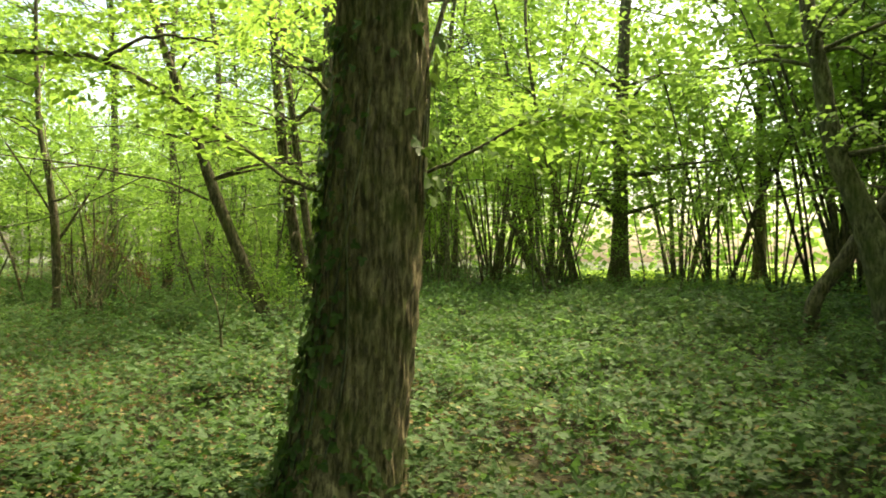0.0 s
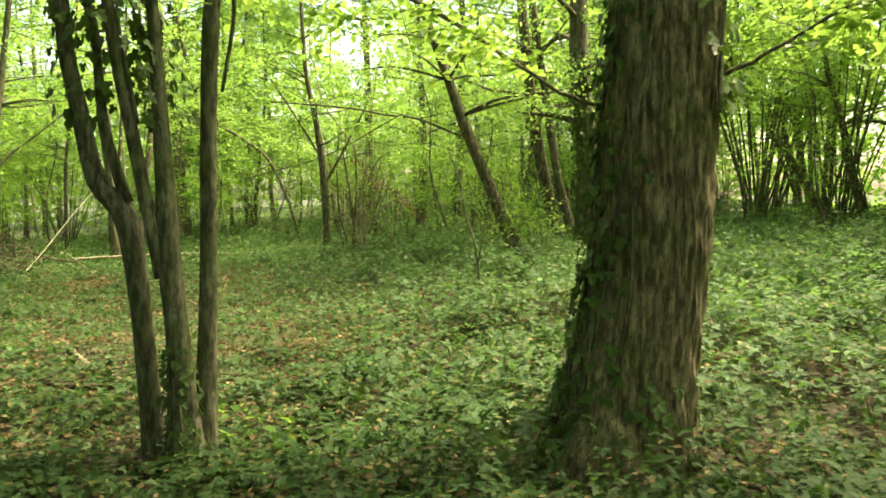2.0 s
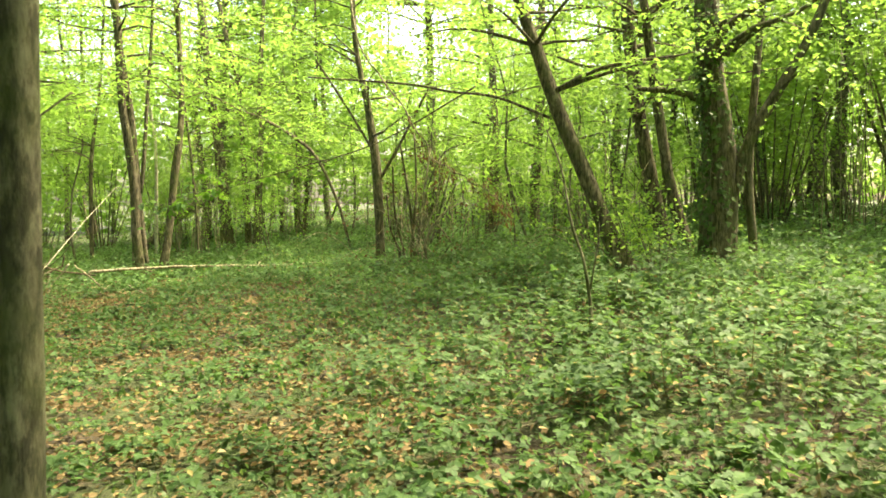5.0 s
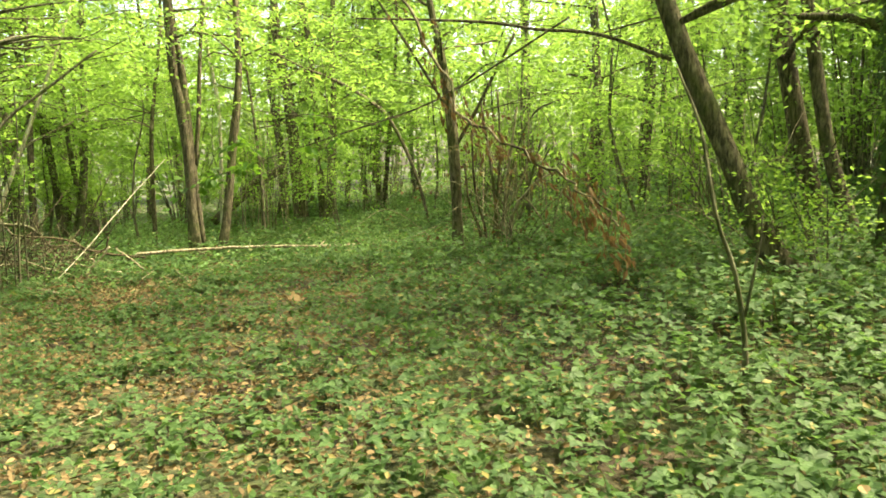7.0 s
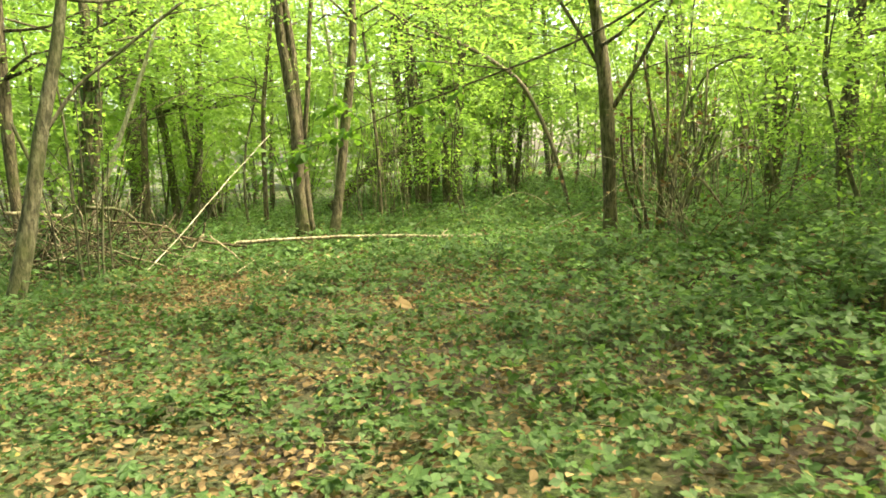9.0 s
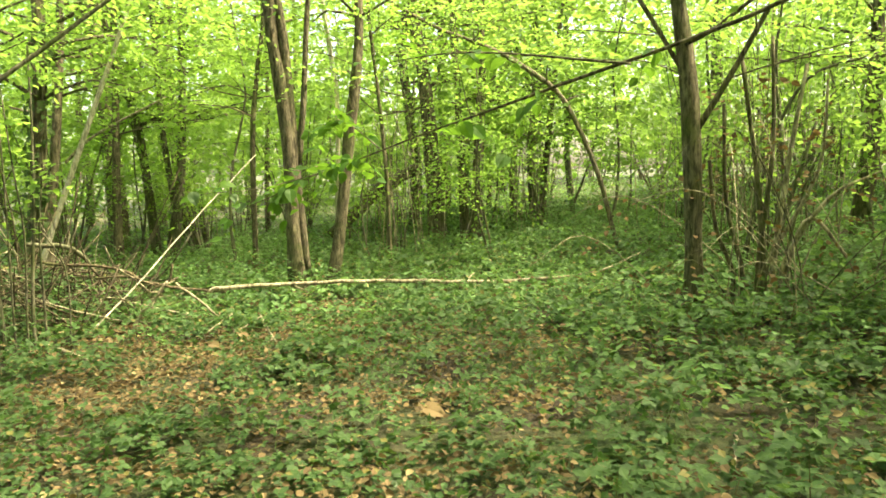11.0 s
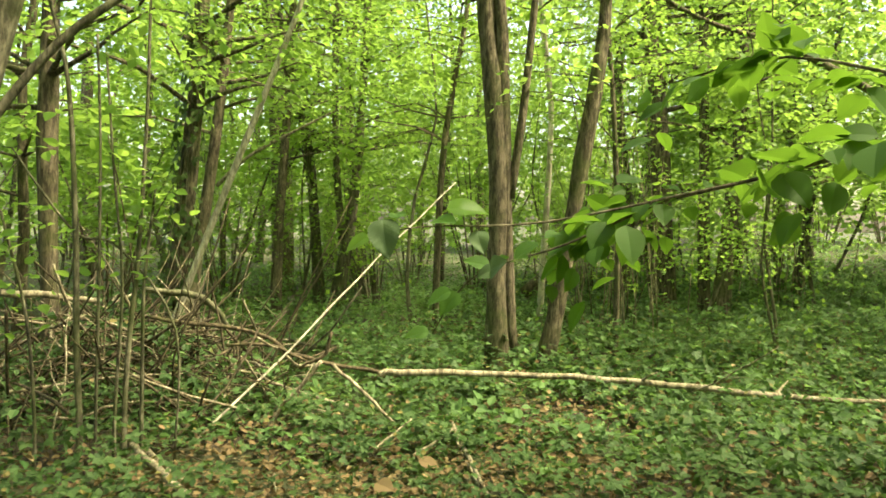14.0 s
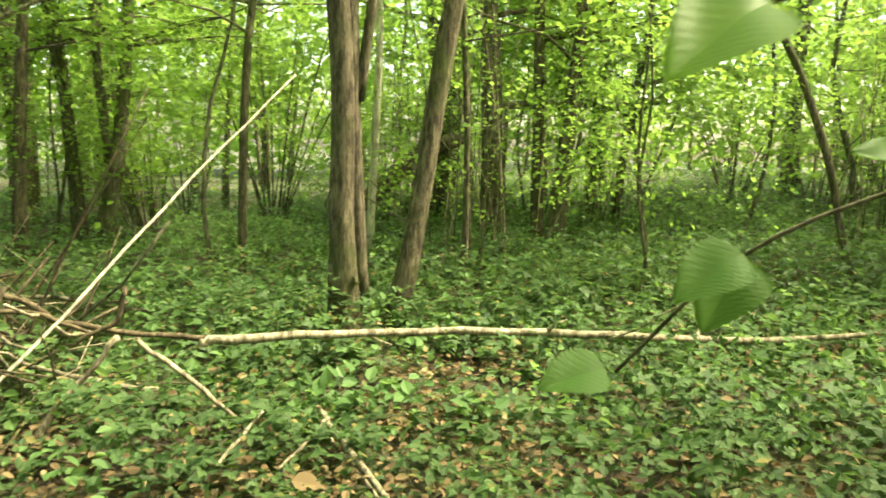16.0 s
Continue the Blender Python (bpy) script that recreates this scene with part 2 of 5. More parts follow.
def sprays(starts, ways, lengths, per, leaf, droop=0.3, spread=0.22, jitter=0.5):
    """Places, tip directions, up directions and sizes of leaves that stand to both sides of flat twigs."""
    n = len(starts)
    s = np.tile((np.arange(per) + 0.6) / per, (n, 1)) + rng.normal(0, 0.3 / per, (n, per))
    ways = unit(ways)
    side = unit(np.cross(ways, np.array([0, 0, 1.0]) + rng.normal(0, 0.25, (n, 3))))
    at = starts[:, None] + ways[:, None] * (s * lengths[:, None])[..., None]
    at[..., 2] -= droop * (s ** 2) * lengths[:, None]
    flip = np.where(np.arange(per) % 2, 1.0, -1.0)[None] * np.ones((n, 1))
    off = rng.uniform(0, 1, (n, per)) ** 1.5 * spread * lengths[:, None] * (1.15 - s)
    at = at + side[:, None] * (flip * off)[..., None]
    at[..., 2] += rng.normal(0, 0.03, (n, per)) * lengths[:, None]
    tip = ways[:, None] * 0.7 + side[:, None] * flip[..., None] + rng.normal(0, jitter * 0.5, (n, per, 3))
    tip[..., 2] -= 0.35
    up = np.array([0, 0, 1.0]) + rng.normal(0, jitter, (n, per, 3))
    size = leaf * rng.uniform(0.6, 1.3, (n, per))
    return at.reshape(-1, 3), tip.reshape(-1, 3), up.reshape(-1, 3), size.ravel()


def smooth_line(points, steps=4):
    """A finer line through (x, y, z, r) points."""
    p = np.array(points, float)
    if len(p) < 3:
        return np.array([p[0] + (p[-1] - p[0]) * t for t in np.linspace(0, 1, steps + 1)])
    q = np.vstack([2 * p[0] - p[1], p, 2 * p[-1] - p[-2]])
    out = []
    for i in range(1, len(q) - 2):
        for t in np.arange(steps) / steps:
            a, b, c, d = q[i - 1], q[i], q[i + 1], q[i + 2]
            out.append(0.5 * (2 * b + (c - a) * t + (2 * a - 5 * b + 4 * c - d) * t * t + (3 * b - a - 3 * c + d) * t ** 3))
    out.append(p[-1])
    out = np.array(out)
    out[:, 3] = np.maximum(out[:, 3], 0.002)
    return out


def tube(points, sides=8, steps=4, rough=0.06, wobble=0.0, seed=0, flare=0.0):
    """Verts and faces of a tapered round stem along (x, y, z, r) points, with an uneven skin."""
    r2 = np.random.default_rng(seed + 11)
    line = smooth_line(points, steps)
    c, r = line[:, :3].copy(), line[:, 3]
    if wobble:
        c[1:-1] += r2.normal(0, wobble, c[1:-1].shape)
    along = unit(np.gradient(c, axis=0))
    ref = np.array([1.0, 0.2, 0.1]) if abs(along[0][0]) < 0.8 else np.array([0.1, 1.0, 0.2])
    a = unit(np.cross(along, ref))
    b = np.cross(along, a)
    ang = np.linspace(0, 2 * math.pi, sides, endpoint=False)
    ridge = 1 + rough * (np.sin(3 * ang + 1.0 + seed)[None] * 0.6 + r2.normal(0, 0.5, (len(c), sides)))
    if flare:
        low = np.clip(1 - np.cumsum(np.r_[0, np.linalg.norm(np.diff(c, axis=0), axis=1)]) / 0.7, 0, 1) ** 2
        ridge += flare * low[:, None] * (0.5 + 0.5 * np.sin(5 * ang + seed))[None]
    ring = c[:, None] + (r[:, None] * ridge)[..., None] * (np.cos(ang)[None, :, None] * a[:, None] + np.sin(ang)[None, :, None] * b[:, None])
    verts = list(ring.reshape(-1, 3)) + [c[0], c[-1] + along[-1] * r[-1] * 0.5]
    faces, n = [], len(c)
    for i in range(n - 1):
        for k in range(sides):
            k2 = (k + 1) % sides
            faces.append((i * sides + k, i * sides + k2, (i + 1) * sides + k2, (i + 1) * sides + k))
    for k in range(sides):
        faces.append((n * sides, (k + 1) % sides, k))
        faces.append((n * sides + 1, (n - 1) * sides + k, (n - 1) * sides + (k + 1) % sides))
    return verts, faces


def joined(pieces):
    verts, faces = [], []
    for v, f in pieces:
        k = len(verts)
        verts += list(v)
        faces += [tuple(i + k for i in q) for q in f]
    return verts, faces


def part(name, mesh, parent=None, label=""):
    ob = new(name, mesh)
    if parent:
        ob.parent = parent
    return tagged(ob, label)


def thing(name, label, category, group="", kind=""):
    ob = new(name)
    ob.empty_display_size = 0.1
    return tagged(ob, label, category, group, kind)


def stem(name, points, material, parent, sides=8, rough=0.07, seed=0, flare=0.0, steps=4, label="", wobble=0.0):
    v, f = tube(points, sides, steps, rough, wobble, seed, flare)
    return part(name, mesh_of(name, v, f, material), parent, label)


def continued(points, top, r_top, sway=0.3, seed=0):
    """The stem carried on upwards past its last point to the height top."""
    r2 = np.random.default_rng(seed + 3)
    (x0, y0, z0, _), (x, y, z, r) = points[-2], points[-1]
    out = list(points)
    dx, dy, dz = (x - x0), (y - y0), max(z - z0, 0.05)
    n = max(2, int((top - z) / 1.6))
    for i in range(n):
        h = (top - z) / n
        lean = 0.75 ** (i + 1)
        px, py, pz, pr = out[-1]
        out.append((px + dx / dz * h * lean * 0.8 + r2.normal(0, sway * 0.3), py + dy / dz * h * lean * 0.8 + r2.normal(0, sway * 0.3), pz + h,
                    r + (r_top - r) * (i + 1) / n))
    return out


def branches(points, low, count, reach, r2, rise=0.35, thick=0.35, high=99.0):
    """Side limbs from a stem above the height low: lists of (x, y, z, r)."""
    line = smooth_line(points, 4)
    ok = [p for p in line if p[2] > low]
    lower = [p for p in ok if p[2] < high] or ok
    out = []
    for i in range(count if ok else 0):
        some = lower if i % 5 else ok
        x, y, z, r = some[int(r2.integers(len(some)))]
        a = r2.uniform(0, 2 * math.pi)
        ln = reach * r2.uniform(0.5, 1.1)
        rr = max(0.006, min(r * thick, 0.06))
        pts = [(x, y, z, rr)]
        for k in (0.35, 0.7, 1.0):
            pts.append((x + math.cos(a) * ln * k + r2.normal(0, 0.06), y + math.sin(a) * ln * k + r2.normal(0, 0.06),
                        z + ln * (rise * k - 0.22 * k * k) + r2.normal(0, 0.06), rr * (1.02 - 0.8 * k)))
        out.append(pts)
    return out


def crown_on(limbs, per_limb, per_twig, twig, leaf, r2):
    """Leaves on flat twigs that grow from limbs."""
    starts, ways = [], []
    for pts in limbs:
        p = np.array(pts)[:, :3]
        for i in range(per_limb):
            t = r2.uniform(0.25, 1.0) * (len(p) - 1)
            k = min(int(t), len(p) - 2)
            at = p[k] + (p[k + 1] - p[k]) * (t - k)
            d = unit(p[k + 1] - p[k]) + r2.normal(0, 0.75, 3) * (1, 1, 0.45)
            starts.append(at)
            ways.append(d)
    starts, ways = np.array(starts), np.array(ways)
    return sprays(starts, ways, twig * r2.uniform(0.6, 1.3, len(starts)), per_twig, leaf)


def gathered(sets):
    return [np.concatenate(s) for s in zip(*sets)]

# ---- stems of the trees along the walk: x, y, z, radius ----
OAK = [
    [(0.88, 6.64, 0.03, 0.431), (0.88, 6.64, 0.16, 0.375), (0.93, 6.67, 0.44, 0.335), (1.01, 6.71, 0.98, 0.303), (1.05, 6.73, 1.48, 0.294), (1.09, 6.75, 2.22, 0.273), (1.11, 6.76, 2.83, 0.265)],
]
OAK_BRANCHES = [
    [(0.86, 6.63, 1.94, 0.011), (0.63, 6.51, 2.04, 0.011), (0.41, 6.39, 2.22, 0.012), (0.12, 6.23, 2.44, 0.013), (-0.26, 6.03, 2.67, 0.015), (-0.59, 5.85, 2.7, 0.014), (-1.06, 5.61, 2.72, 0.014)],
    [(1.34, 6.85, 2.08, 0.011), (1.61, 6.95, 2.22, 0.01), (1.86, 7.05, 2.37, 0.009), (2.06, 7.12, 2.42, 0.008), (2.3, 7.21, 2.44, 0.006)],
    [(-0.12, 5.9, 2.62, 0.012), (-0.01, 6.01, 2.76, 0.01), (0.12, 6.14, 2.8, 0.008), (0.27, 6.3, 2.8, 0.006)],
]
ST_A = [
    [(-1.24, 5.18, -0.04, 0.073), (-1.24, 5.18, 0.11, 0.064), (-1.26, 5.15, 0.84, 0.057), (-1.29, 5.1, 1.38, 0.064), (-1.35, 4.97, 1.6, 0.052), (-1.39, 4.91, 1.98, 0.046), (-1.41, 4.86, 2.31, 0.041), (-1.43, 4.83, 2.83, 0.038)],
    [(-1.28, 5.1, 1.48, 0.036), (-1.33, 5.01, 1.92, 0.026), (-1.34, 4.98, 2.44, 0.025), (-1.39, 4.89, 2.71, 0.022), (-1.42, 4.84, 2.92, 0.019)],
]
ST_B = [
    [(-1.03, 5.26, -0.04, 0.099), (-1.03, 5.26, 0.14, 0.086), (-1.04, 5.24, 0.72, 0.065), (-1.06, 5.22, 1.1, 0.062), (-1.07, 5.2, 1.85, 0.044), (-1.08, 5.18, 2.48, 0.033), (-1.08, 5.18, 2.85, 0.029)],
    [(-1.08, 5.18, 1.07, 0.039), (-1.14, 5.07, 1.85, 0.035), (-1.18, 5, 2.4, 0.034), (-1.19, 4.98, 2.82, 0.031)],
]
ST_C = [
    [(-1.04, 5.4, -0.03, 0.071), (-1.04, 5.4, 0.3, 0.062), (-1.02, 5.43, 1.08, 0.048), (-1.01, 5.45, 1.9, 0.045), (-0.99, 5.48, 2.55, 0.045), (-0.95, 5.54, 2.91, 0.04)],
    [(-0.95, 5.54, 2.88, 0.014), (-0.92, 5.58, 2.56, 0.012), (-0.97, 5.52, 2.1, 0.01)],
]
LT = [
    [(-3.71, 12.79, 0.34, 0.212), (-3.71, 12.79, 0.51, 0.184), (-3.93, 12.65, 0.85, 0.115), (-4.23, 12.47, 1.7, 0.094), (-4.53, 12.28, 2.56, 0.09), (-4.76, 12.14, 3.33, 0.075), (-4.95, 12.02, 3.95, 0.065)],
    [(-4.58, 12.19, 2.46, 0.02), (-5.08, 11.8, 2.72, 0.016), (-5.52, 11.47, 2.8, 0.015), (-5.96, 11.13, 2.91, 0.014), (-6.94, 10.39, 3.03, 0.009)],
]
R1 = [
    [(-4.76, 15.38, 0.52, 0.159), (-4.76, 15.38, 0.79, 0.138), (-4.94, 15.28, 1.67, 0.113), (-5.16, 15.15, 3.1, 0.105), (-5.29, 15.08, 4.51, 0.098)],
]
R2 = [
    [(-4.39, 15.35, 0.52, 0.118), (-4.39, 15.35, 0.77, 0.102), (-4.64, 15.22, 1.85, 0.081), (-4.91, 15.07, 3.89, 0.07), (-4.97, 15.04, 4.44, 0.065)],
]
IVYT = [
    [(-3.27, 13.91, 0.44, 0.271), (-3.27, 13.91, 0.78, 0.236), (-3.26, 13.91, 2.01, 0.191), (-3.38, 13.85, 3.19, 0.156), (-3.42, 13.83, 3.96, 0.15)],
    [(-3.18, 13.95, 1.38, 0.088), (-2.94, 14.07, 2.23, 0.074), (-2.51, 14.28, 3.12, 0.059), (-2.23, 14.42, 3.84, 0.052)],
    [(-2.9, 14.08, 0.83, 0.052), (-2.96, 14.06, 1.77, 0.048), (-2.92, 14.08, 2.77, 0.045), (-2.84, 14.11, 3.9, 0.038)],
]
CT = [
    [(-8.54, 12.9, 0.17, 0.102), (-8.55, 12.89, 0.9, 0.075), (-8.58, 12.86, 2.07, 0.081), (-8.65, 12.77, 2.98, 0.061), (-8.73, 12.68, 3.58, 0.048), (-8.78, 12.61, 4.25, 0.042)],
    [(-8.55, 12.89, 1.83, 0.029), (-8.33, 13.17, 2.44, 0.023), (-8.04, 13.54, 3.33, 0.019)],
    [(-8.6, 12.83, 2.3, 0.021), (-8.85, 12.51, 2.99, 0.019), (-9.18, 12.1, 3.82, 0.017)],
]
BG1 = [
    [(-8.97, 17.6, 0.57, 0.138), (-8.97, 17.6, 0.77, 0.12), (-8.98, 17.6, 1.74, 0.11), (-8.91, 17.65, 2.94, 0.101), (-8.88, 17.67, 4.41, 0.084)],
]
SAP = [
    [(-2.51, 9.95, 0.21, 0.018), (-2.52, 9.94, 0.65, 0.015), (-2.57, 9.92, 0.99, 0.012), (-2.65, 9.87, 1.28, 0.01), (-2.72, 9.83, 1.72, 0.008), (-2.82, 9.77, 2.03, 0.006)],
    [(-2.52, 9.94, 0.76, 0.009), (-2.47, 9.97, 1.11, 0.006), (-2.46, 9.98, 1.28, 0.004)],
]
LEFT = [
    [(-10.29, 7.01, -0.05, 0.111), (-10.29, 7.01, -0, 0.096), (-10.3, 7.2, 0.81, 0.084), (-10.3, 7.38, 1.7, 0.067), (-10.3, 7.54, 2.36, 0.062), (-10.31, 7.67, 3.02, 0.052)],
    [(-10.29, 7.37, 1.67, 0.021), (-10.29, 7.74, 2.19, 0.018), (-10.28, 8.14, 2.53, 0.016), (-10.27, 8.76, 3.05, 0.014)],
    [(-10.29, 7.32, 1.37, 0.021), (-10.29, 7.22, 1.65, 0.018), (-10.29, 7.15, 1.85, 0.015)],
]
PL = [
    [(-12.83, 10.71, -0.01, 0.144), (-12.83, 10.71, 0.25, 0.126), (-12.84, 10.68, 0.95, 0.094), (-12.84, 10.67, 1.79, 0.089), (-12.87, 10.6, 2.67, 0.09), (-12.9, 10.52, 3.39, 0.08)],
    [(-12.79, 10.82, 0.3, 0.056), (-12.82, 10.75, 1.45, 0.049), (-12.84, 10.67, 2.91, 0.057), (-12.86, 10.63, 3.39, 0.053)],
    [(-12.81, 10.77, 1.69, 0.038), (-12.78, 10.85, 2.43, 0.036), (-12.75, 10.92, 3.39, 0.031)],
]
PR = [
    [(-12.91, 11.18, 0, 0.108), (-12.91, 11.18, 0.21, 0.095), (-12.87, 11.27, 0.75, 0.076), (-12.83, 11.36, 1.46, 0.071), (-12.8, 11.43, 2.07, 0.076), (-12.76, 11.52, 2.72, 0.067), (-12.74, 11.58, 3.46, 0.053)],
]
SLIM1 = [
    [(-17.95, 9.89, -0.01, 0.127), (-17.92, 10.11, 1.36, 0.085), (-17.91, 10.23, 2.9, 0.067), (-17.9, 10.3, 4.75, 0.054)],
    [(-17.94, 10, 1.1, 0.059), (-17.95, 9.87, 2.54, 0.052), (-17.96, 9.83, 4.72, 0.05)],
]
SLIM2 = [
    [(-18.17, 9.7, -0.05, 0.114), (-18.17, 9.7, 0.18, 0.099), (-18.18, 9.61, 1.34, 0.076), (-18.19, 9.5, 2.46, 0.068), (-18.22, 9.25, 3.47, 0.058), (-18.25, 8.99, 4.71, 0.051)],
]
DARK = [
    [(-21.71, 9.35, -0.06, 0.261), (-21.71, 9.35, -0, 0.227), (-21.71, 9.3, 1.84, 0.206), (-21.72, 9.2, 3.5, 0.188), (-21.73, 9.06, 5.03, 0.172), (-21.73, 9.01, 5.68, 0.174)],
]
IVYL = [
    [(-14.91, 7.89, -0.05, 0.131), (-14.91, 7.89, 0.73, 0.114), (-14.92, 7.97, 1.76, 0.091), (-14.92, 8.05, 2.82, 0.082), (-14.93, 8.09, 3.7, 0.075)],
]
L2 = [
    [(-15.72, 8, -0.05, 0.088), (-15.72, 8, 0.74, 0.077), (-15.73, 8.15, 1.8, 0.068), (-15.74, 8.28, 2.98, 0.06), (-15.74, 8.36, 3.95, 0.049)],
]
L0 = [
    [(-13.47, 7.04, -0.06, 0.112), (-13.47, 7.04, 0.05, 0.097), (-13.47, 7, 0.88, 0.072), (-13.46, 6.98, 2.04, 0.082), (-13.47, 7, 3.18, 0.065)],
    [(-13.46, 6.98, 0.32, 0.037), (-13.46, 6.96, 1.2, 0.028), (-13.46, 6.97, 1.81, 0.022)],
]
CL1 = [
    [(-15.7, 14.14, -0.02, 0.21), (-15.74, 14.08, 1.26, 0.145), (-15.8, 13.98, 3.03, 0.12), (-15.88, 13.85, 4.11, 0.1), (-15.91, 13.81, 4.57, 0.094)],
]
CL2 = [
    [(-15.19, 14.4, 0.14, 0.106), (-15.19, 14.4, 0.28, 0.092), (-15.23, 14.34, 2.24, 0.068), (-15.27, 14.28, 4, 0.063), (-15.29, 14.26, 4.44, 0.059)],
]
CL3 = [
    [(-14.84, 14.37, 0.15, 0.138), (-14.81, 14.42, 1.16, 0.098), (-14.78, 14.46, 2.01, 0.089), (-14.74, 14.51, 2.93, 0.066), (-14.74, 14.52, 4.32, 0.054)],
]
THIN1 = [
    [(-15.44, 10.82, -0.03, 0.052), (-15.44, 10.82, 0.31, 0.045), (-15.43, 10.85, 2.1, 0.041), (-15.4, 10.97, 3.19, 0.036), (-15.37, 11.08, 3.93, 0.031)],
]
THIN2 = [
    [(-13.76, 12.35, 0.04, 0.037), (-13.76, 12.35, 0.4, 0.032), (-13.77, 12.33, 1.47, 0.029), (-13.81, 12.26, 2.65, 0.027), (-13.86, 12.16, 3.83, 0.025)],
]
FALLEN = [
    [(-16.84, 12.51, 0.44, 0.094), (-16.66, 12.9, 0.81, 0.113), (-16.42, 13.41, 1.31, 0.119), (-16.15, 13.99, 1.63, 0.095)],
]
HORIZ = [
    [(-18.24, 15.64, 2.15, 0.057), (-17.66, 16.46, 2.22, 0.073), (-17.13, 17.2, 2.27, 0.07), (-16.51, 18.08, 2.34, 0.063)],
]
DEADP = [
    [(-14.66, 7.72, -0.05, 0.026), (-14.49, 8.23, 1.36, 0.026), (-14.34, 8.58, 2.3, 0.024), (-14.19, 8.935, 3.245, 0.02), (-14.0, 9.3, 4.3, 0.014)],
    [(-14.6, 8.27, 1.765, 0.02), (-14.5, 8.62, 2.1, 0.018), (-14.144, 9.461, 2.573, 0.01)],
]
CURV = [
    [(4.62, 11.77, 0.51, 0.239), (4.62, 11.77, 0.59, 0.208), (4.47, 11.8, 1.4, 0.194), (4.36, 11.82, 1.81, 0.165), (4.19, 11.85, 2.29, 0.125), (3.97, 11.88, 2.91, 0.108), (3.84, 11.91, 3.73, 0.091), (3.71, 11.93, 4.49, 0.078)],
]
CURV2 = [
    [(3.84, 12.48, 0.54, 0.101), (3.84, 12.48, 1.12, 0.089), (4.12, 12.45, 1.6, 0.085), (4.4, 12.43, 2.08, 0.07), (4.72, 12.4, 2.64, 0.051)],
]
DK0 = [
    [(0.69, 18.74, 0.91, 0.294), (0.71, 18.74, 1.98, 0.178), (0.72, 18.74, 4.71, 0.133), (0.76, 18.75, 6.38, 0.12), (0.79, 18.75, 7.1, 0.111)],
]
LP0 = [
    [(-0.31, 17.02, 0.78, 0.087), (-0.31, 17.02, 0.93, 0.076), (-0.88, 16.88, 1.93, 0.066), (-1.21, 16.81, 2.5, 0.058)],
]
TH0 = [
    [(0.05, 17.61, 0.83, 0.101), (0.05, 17.61, 0.99, 0.089), (-0.2, 17.56, 2.06, 0.074), (-0.37, 17.52, 2.91, 0.059), (-0.65, 17.47, 3.99, 0.045)],
]
DARKSTICK = [
    [(-12.08, 7.93, 0.77, 0.013), (-12.1, 8.12, 0.73, 0.015), (-12.15, 8.53, 0.67, 0.015), (-12.17, 8.73, 0.6, 0.015), (-12.19, 8.85, 0.5, 0.016), (-12.2, 8.97, 0.45, 0.016), (-12.25, 9.37, 0.35, 0.015), (-12.3, 9.73, 0.28, 0.019)],
    [(-12.11, 8.43, 0.56, 0.012), (-12.11, 8.73, 0.56, 0.012), (-12.11, 9.02, 0.42, 0.009)],
    [(-12.05, 9.16, 0.66, 0.013), (-12.06, 9.11, 0.5, 0.013), (-12.09, 8.94, 0.39, 0.009)],
]
FORKSTICK = [
    [(-11.47, 9.03, 0.56, 0.013), (-11.48, 8.91, 0.41, 0.011), (-11.51, 8.77, 0.25, 0.012), (-11.51, 8.71, 0.1, 0.02), (-11.52, 8.68, -0.05, 0.005)],
]
SLANTSTICK = [
    [(-11.45, 9.1, 0.54, 0.011), (-11.42, 9.3, 0.35, 0.012), (-11.39, 9.51, 0.14, 0.01), (-11.36, 9.68, -0.03, 0.009)],
]
NEARSTICK = [
    [(-11.63, 9.97, 0.06, 0.011), (-11.04, 9.84, 0.06, 0.011), (-10.37, 9.76, 0.07, 0.009)],
]
FLOORSTICK = [
    [(-11.78, 7.87, 0.03, 0.02), (-11.28, 8.08, 0.03, 0.021), (-10.87, 8.24, 0.04, 0.015)],
]
RODS = [
    [(-11.25, 7.66, -0.05, 0.022), (-11.25, 7.66, 0.22, 0.019), (-11.25, 7.64, 0.76, 0.017), (-11.25, 7.63, 1.39, 0.016), (-11.24, 7.59, 2.17, 0.012), (-11.22, 7.5, 2.61, 0.01)],
    [(-11.29, 7.89, 0.4, 0.016), (-11.29, 7.92, 0.88, 0.014), (-11.3, 7.95, 1.2, 0.013), (-11.3, 7.99, 2.05, 0.01), (-11.31, 8, 2.69, 0.008)],
    [(-11.3, 7.98, 0.45, 0.011), (-11.3, 7.98, 0.88, 0.01), (-11.3, 7.99, 1.14, 0.009), (-11.31, 8.04, 1.63, 0.007)],
    [(-11.28, 7.84, 0.36, 0.01), (-11.29, 7.87, 1.07, 0.009), (-11.28, 7.82, 1.71, 0.007), (-11.27, 7.78, 2.34, 0.006)],
    [(-11.21, 7.44, 0.33, 0.01), (-11.2, 7.4, 0.89, 0.009), (-11.17, 7.28, 1.47, 0.007)],
    [(-11.27, 7.74, 0.33, 0.009), (-11.27, 7.75, 1.14, 0.009), (-11.27, 7.75, 1.87, 0.007), (-11.27, 7.73, 2.46, 0.007)],
    [(-11.32, 8.16, 0.79, 0.007), (-11.3, 7.85, 1.27, 0.007), (-11.28, 7.64, 1.34, 0.007), (-11.26, 7.45, 1.59, 0.007), (-11.25, 7.31, 1.81, 0.004)],
]
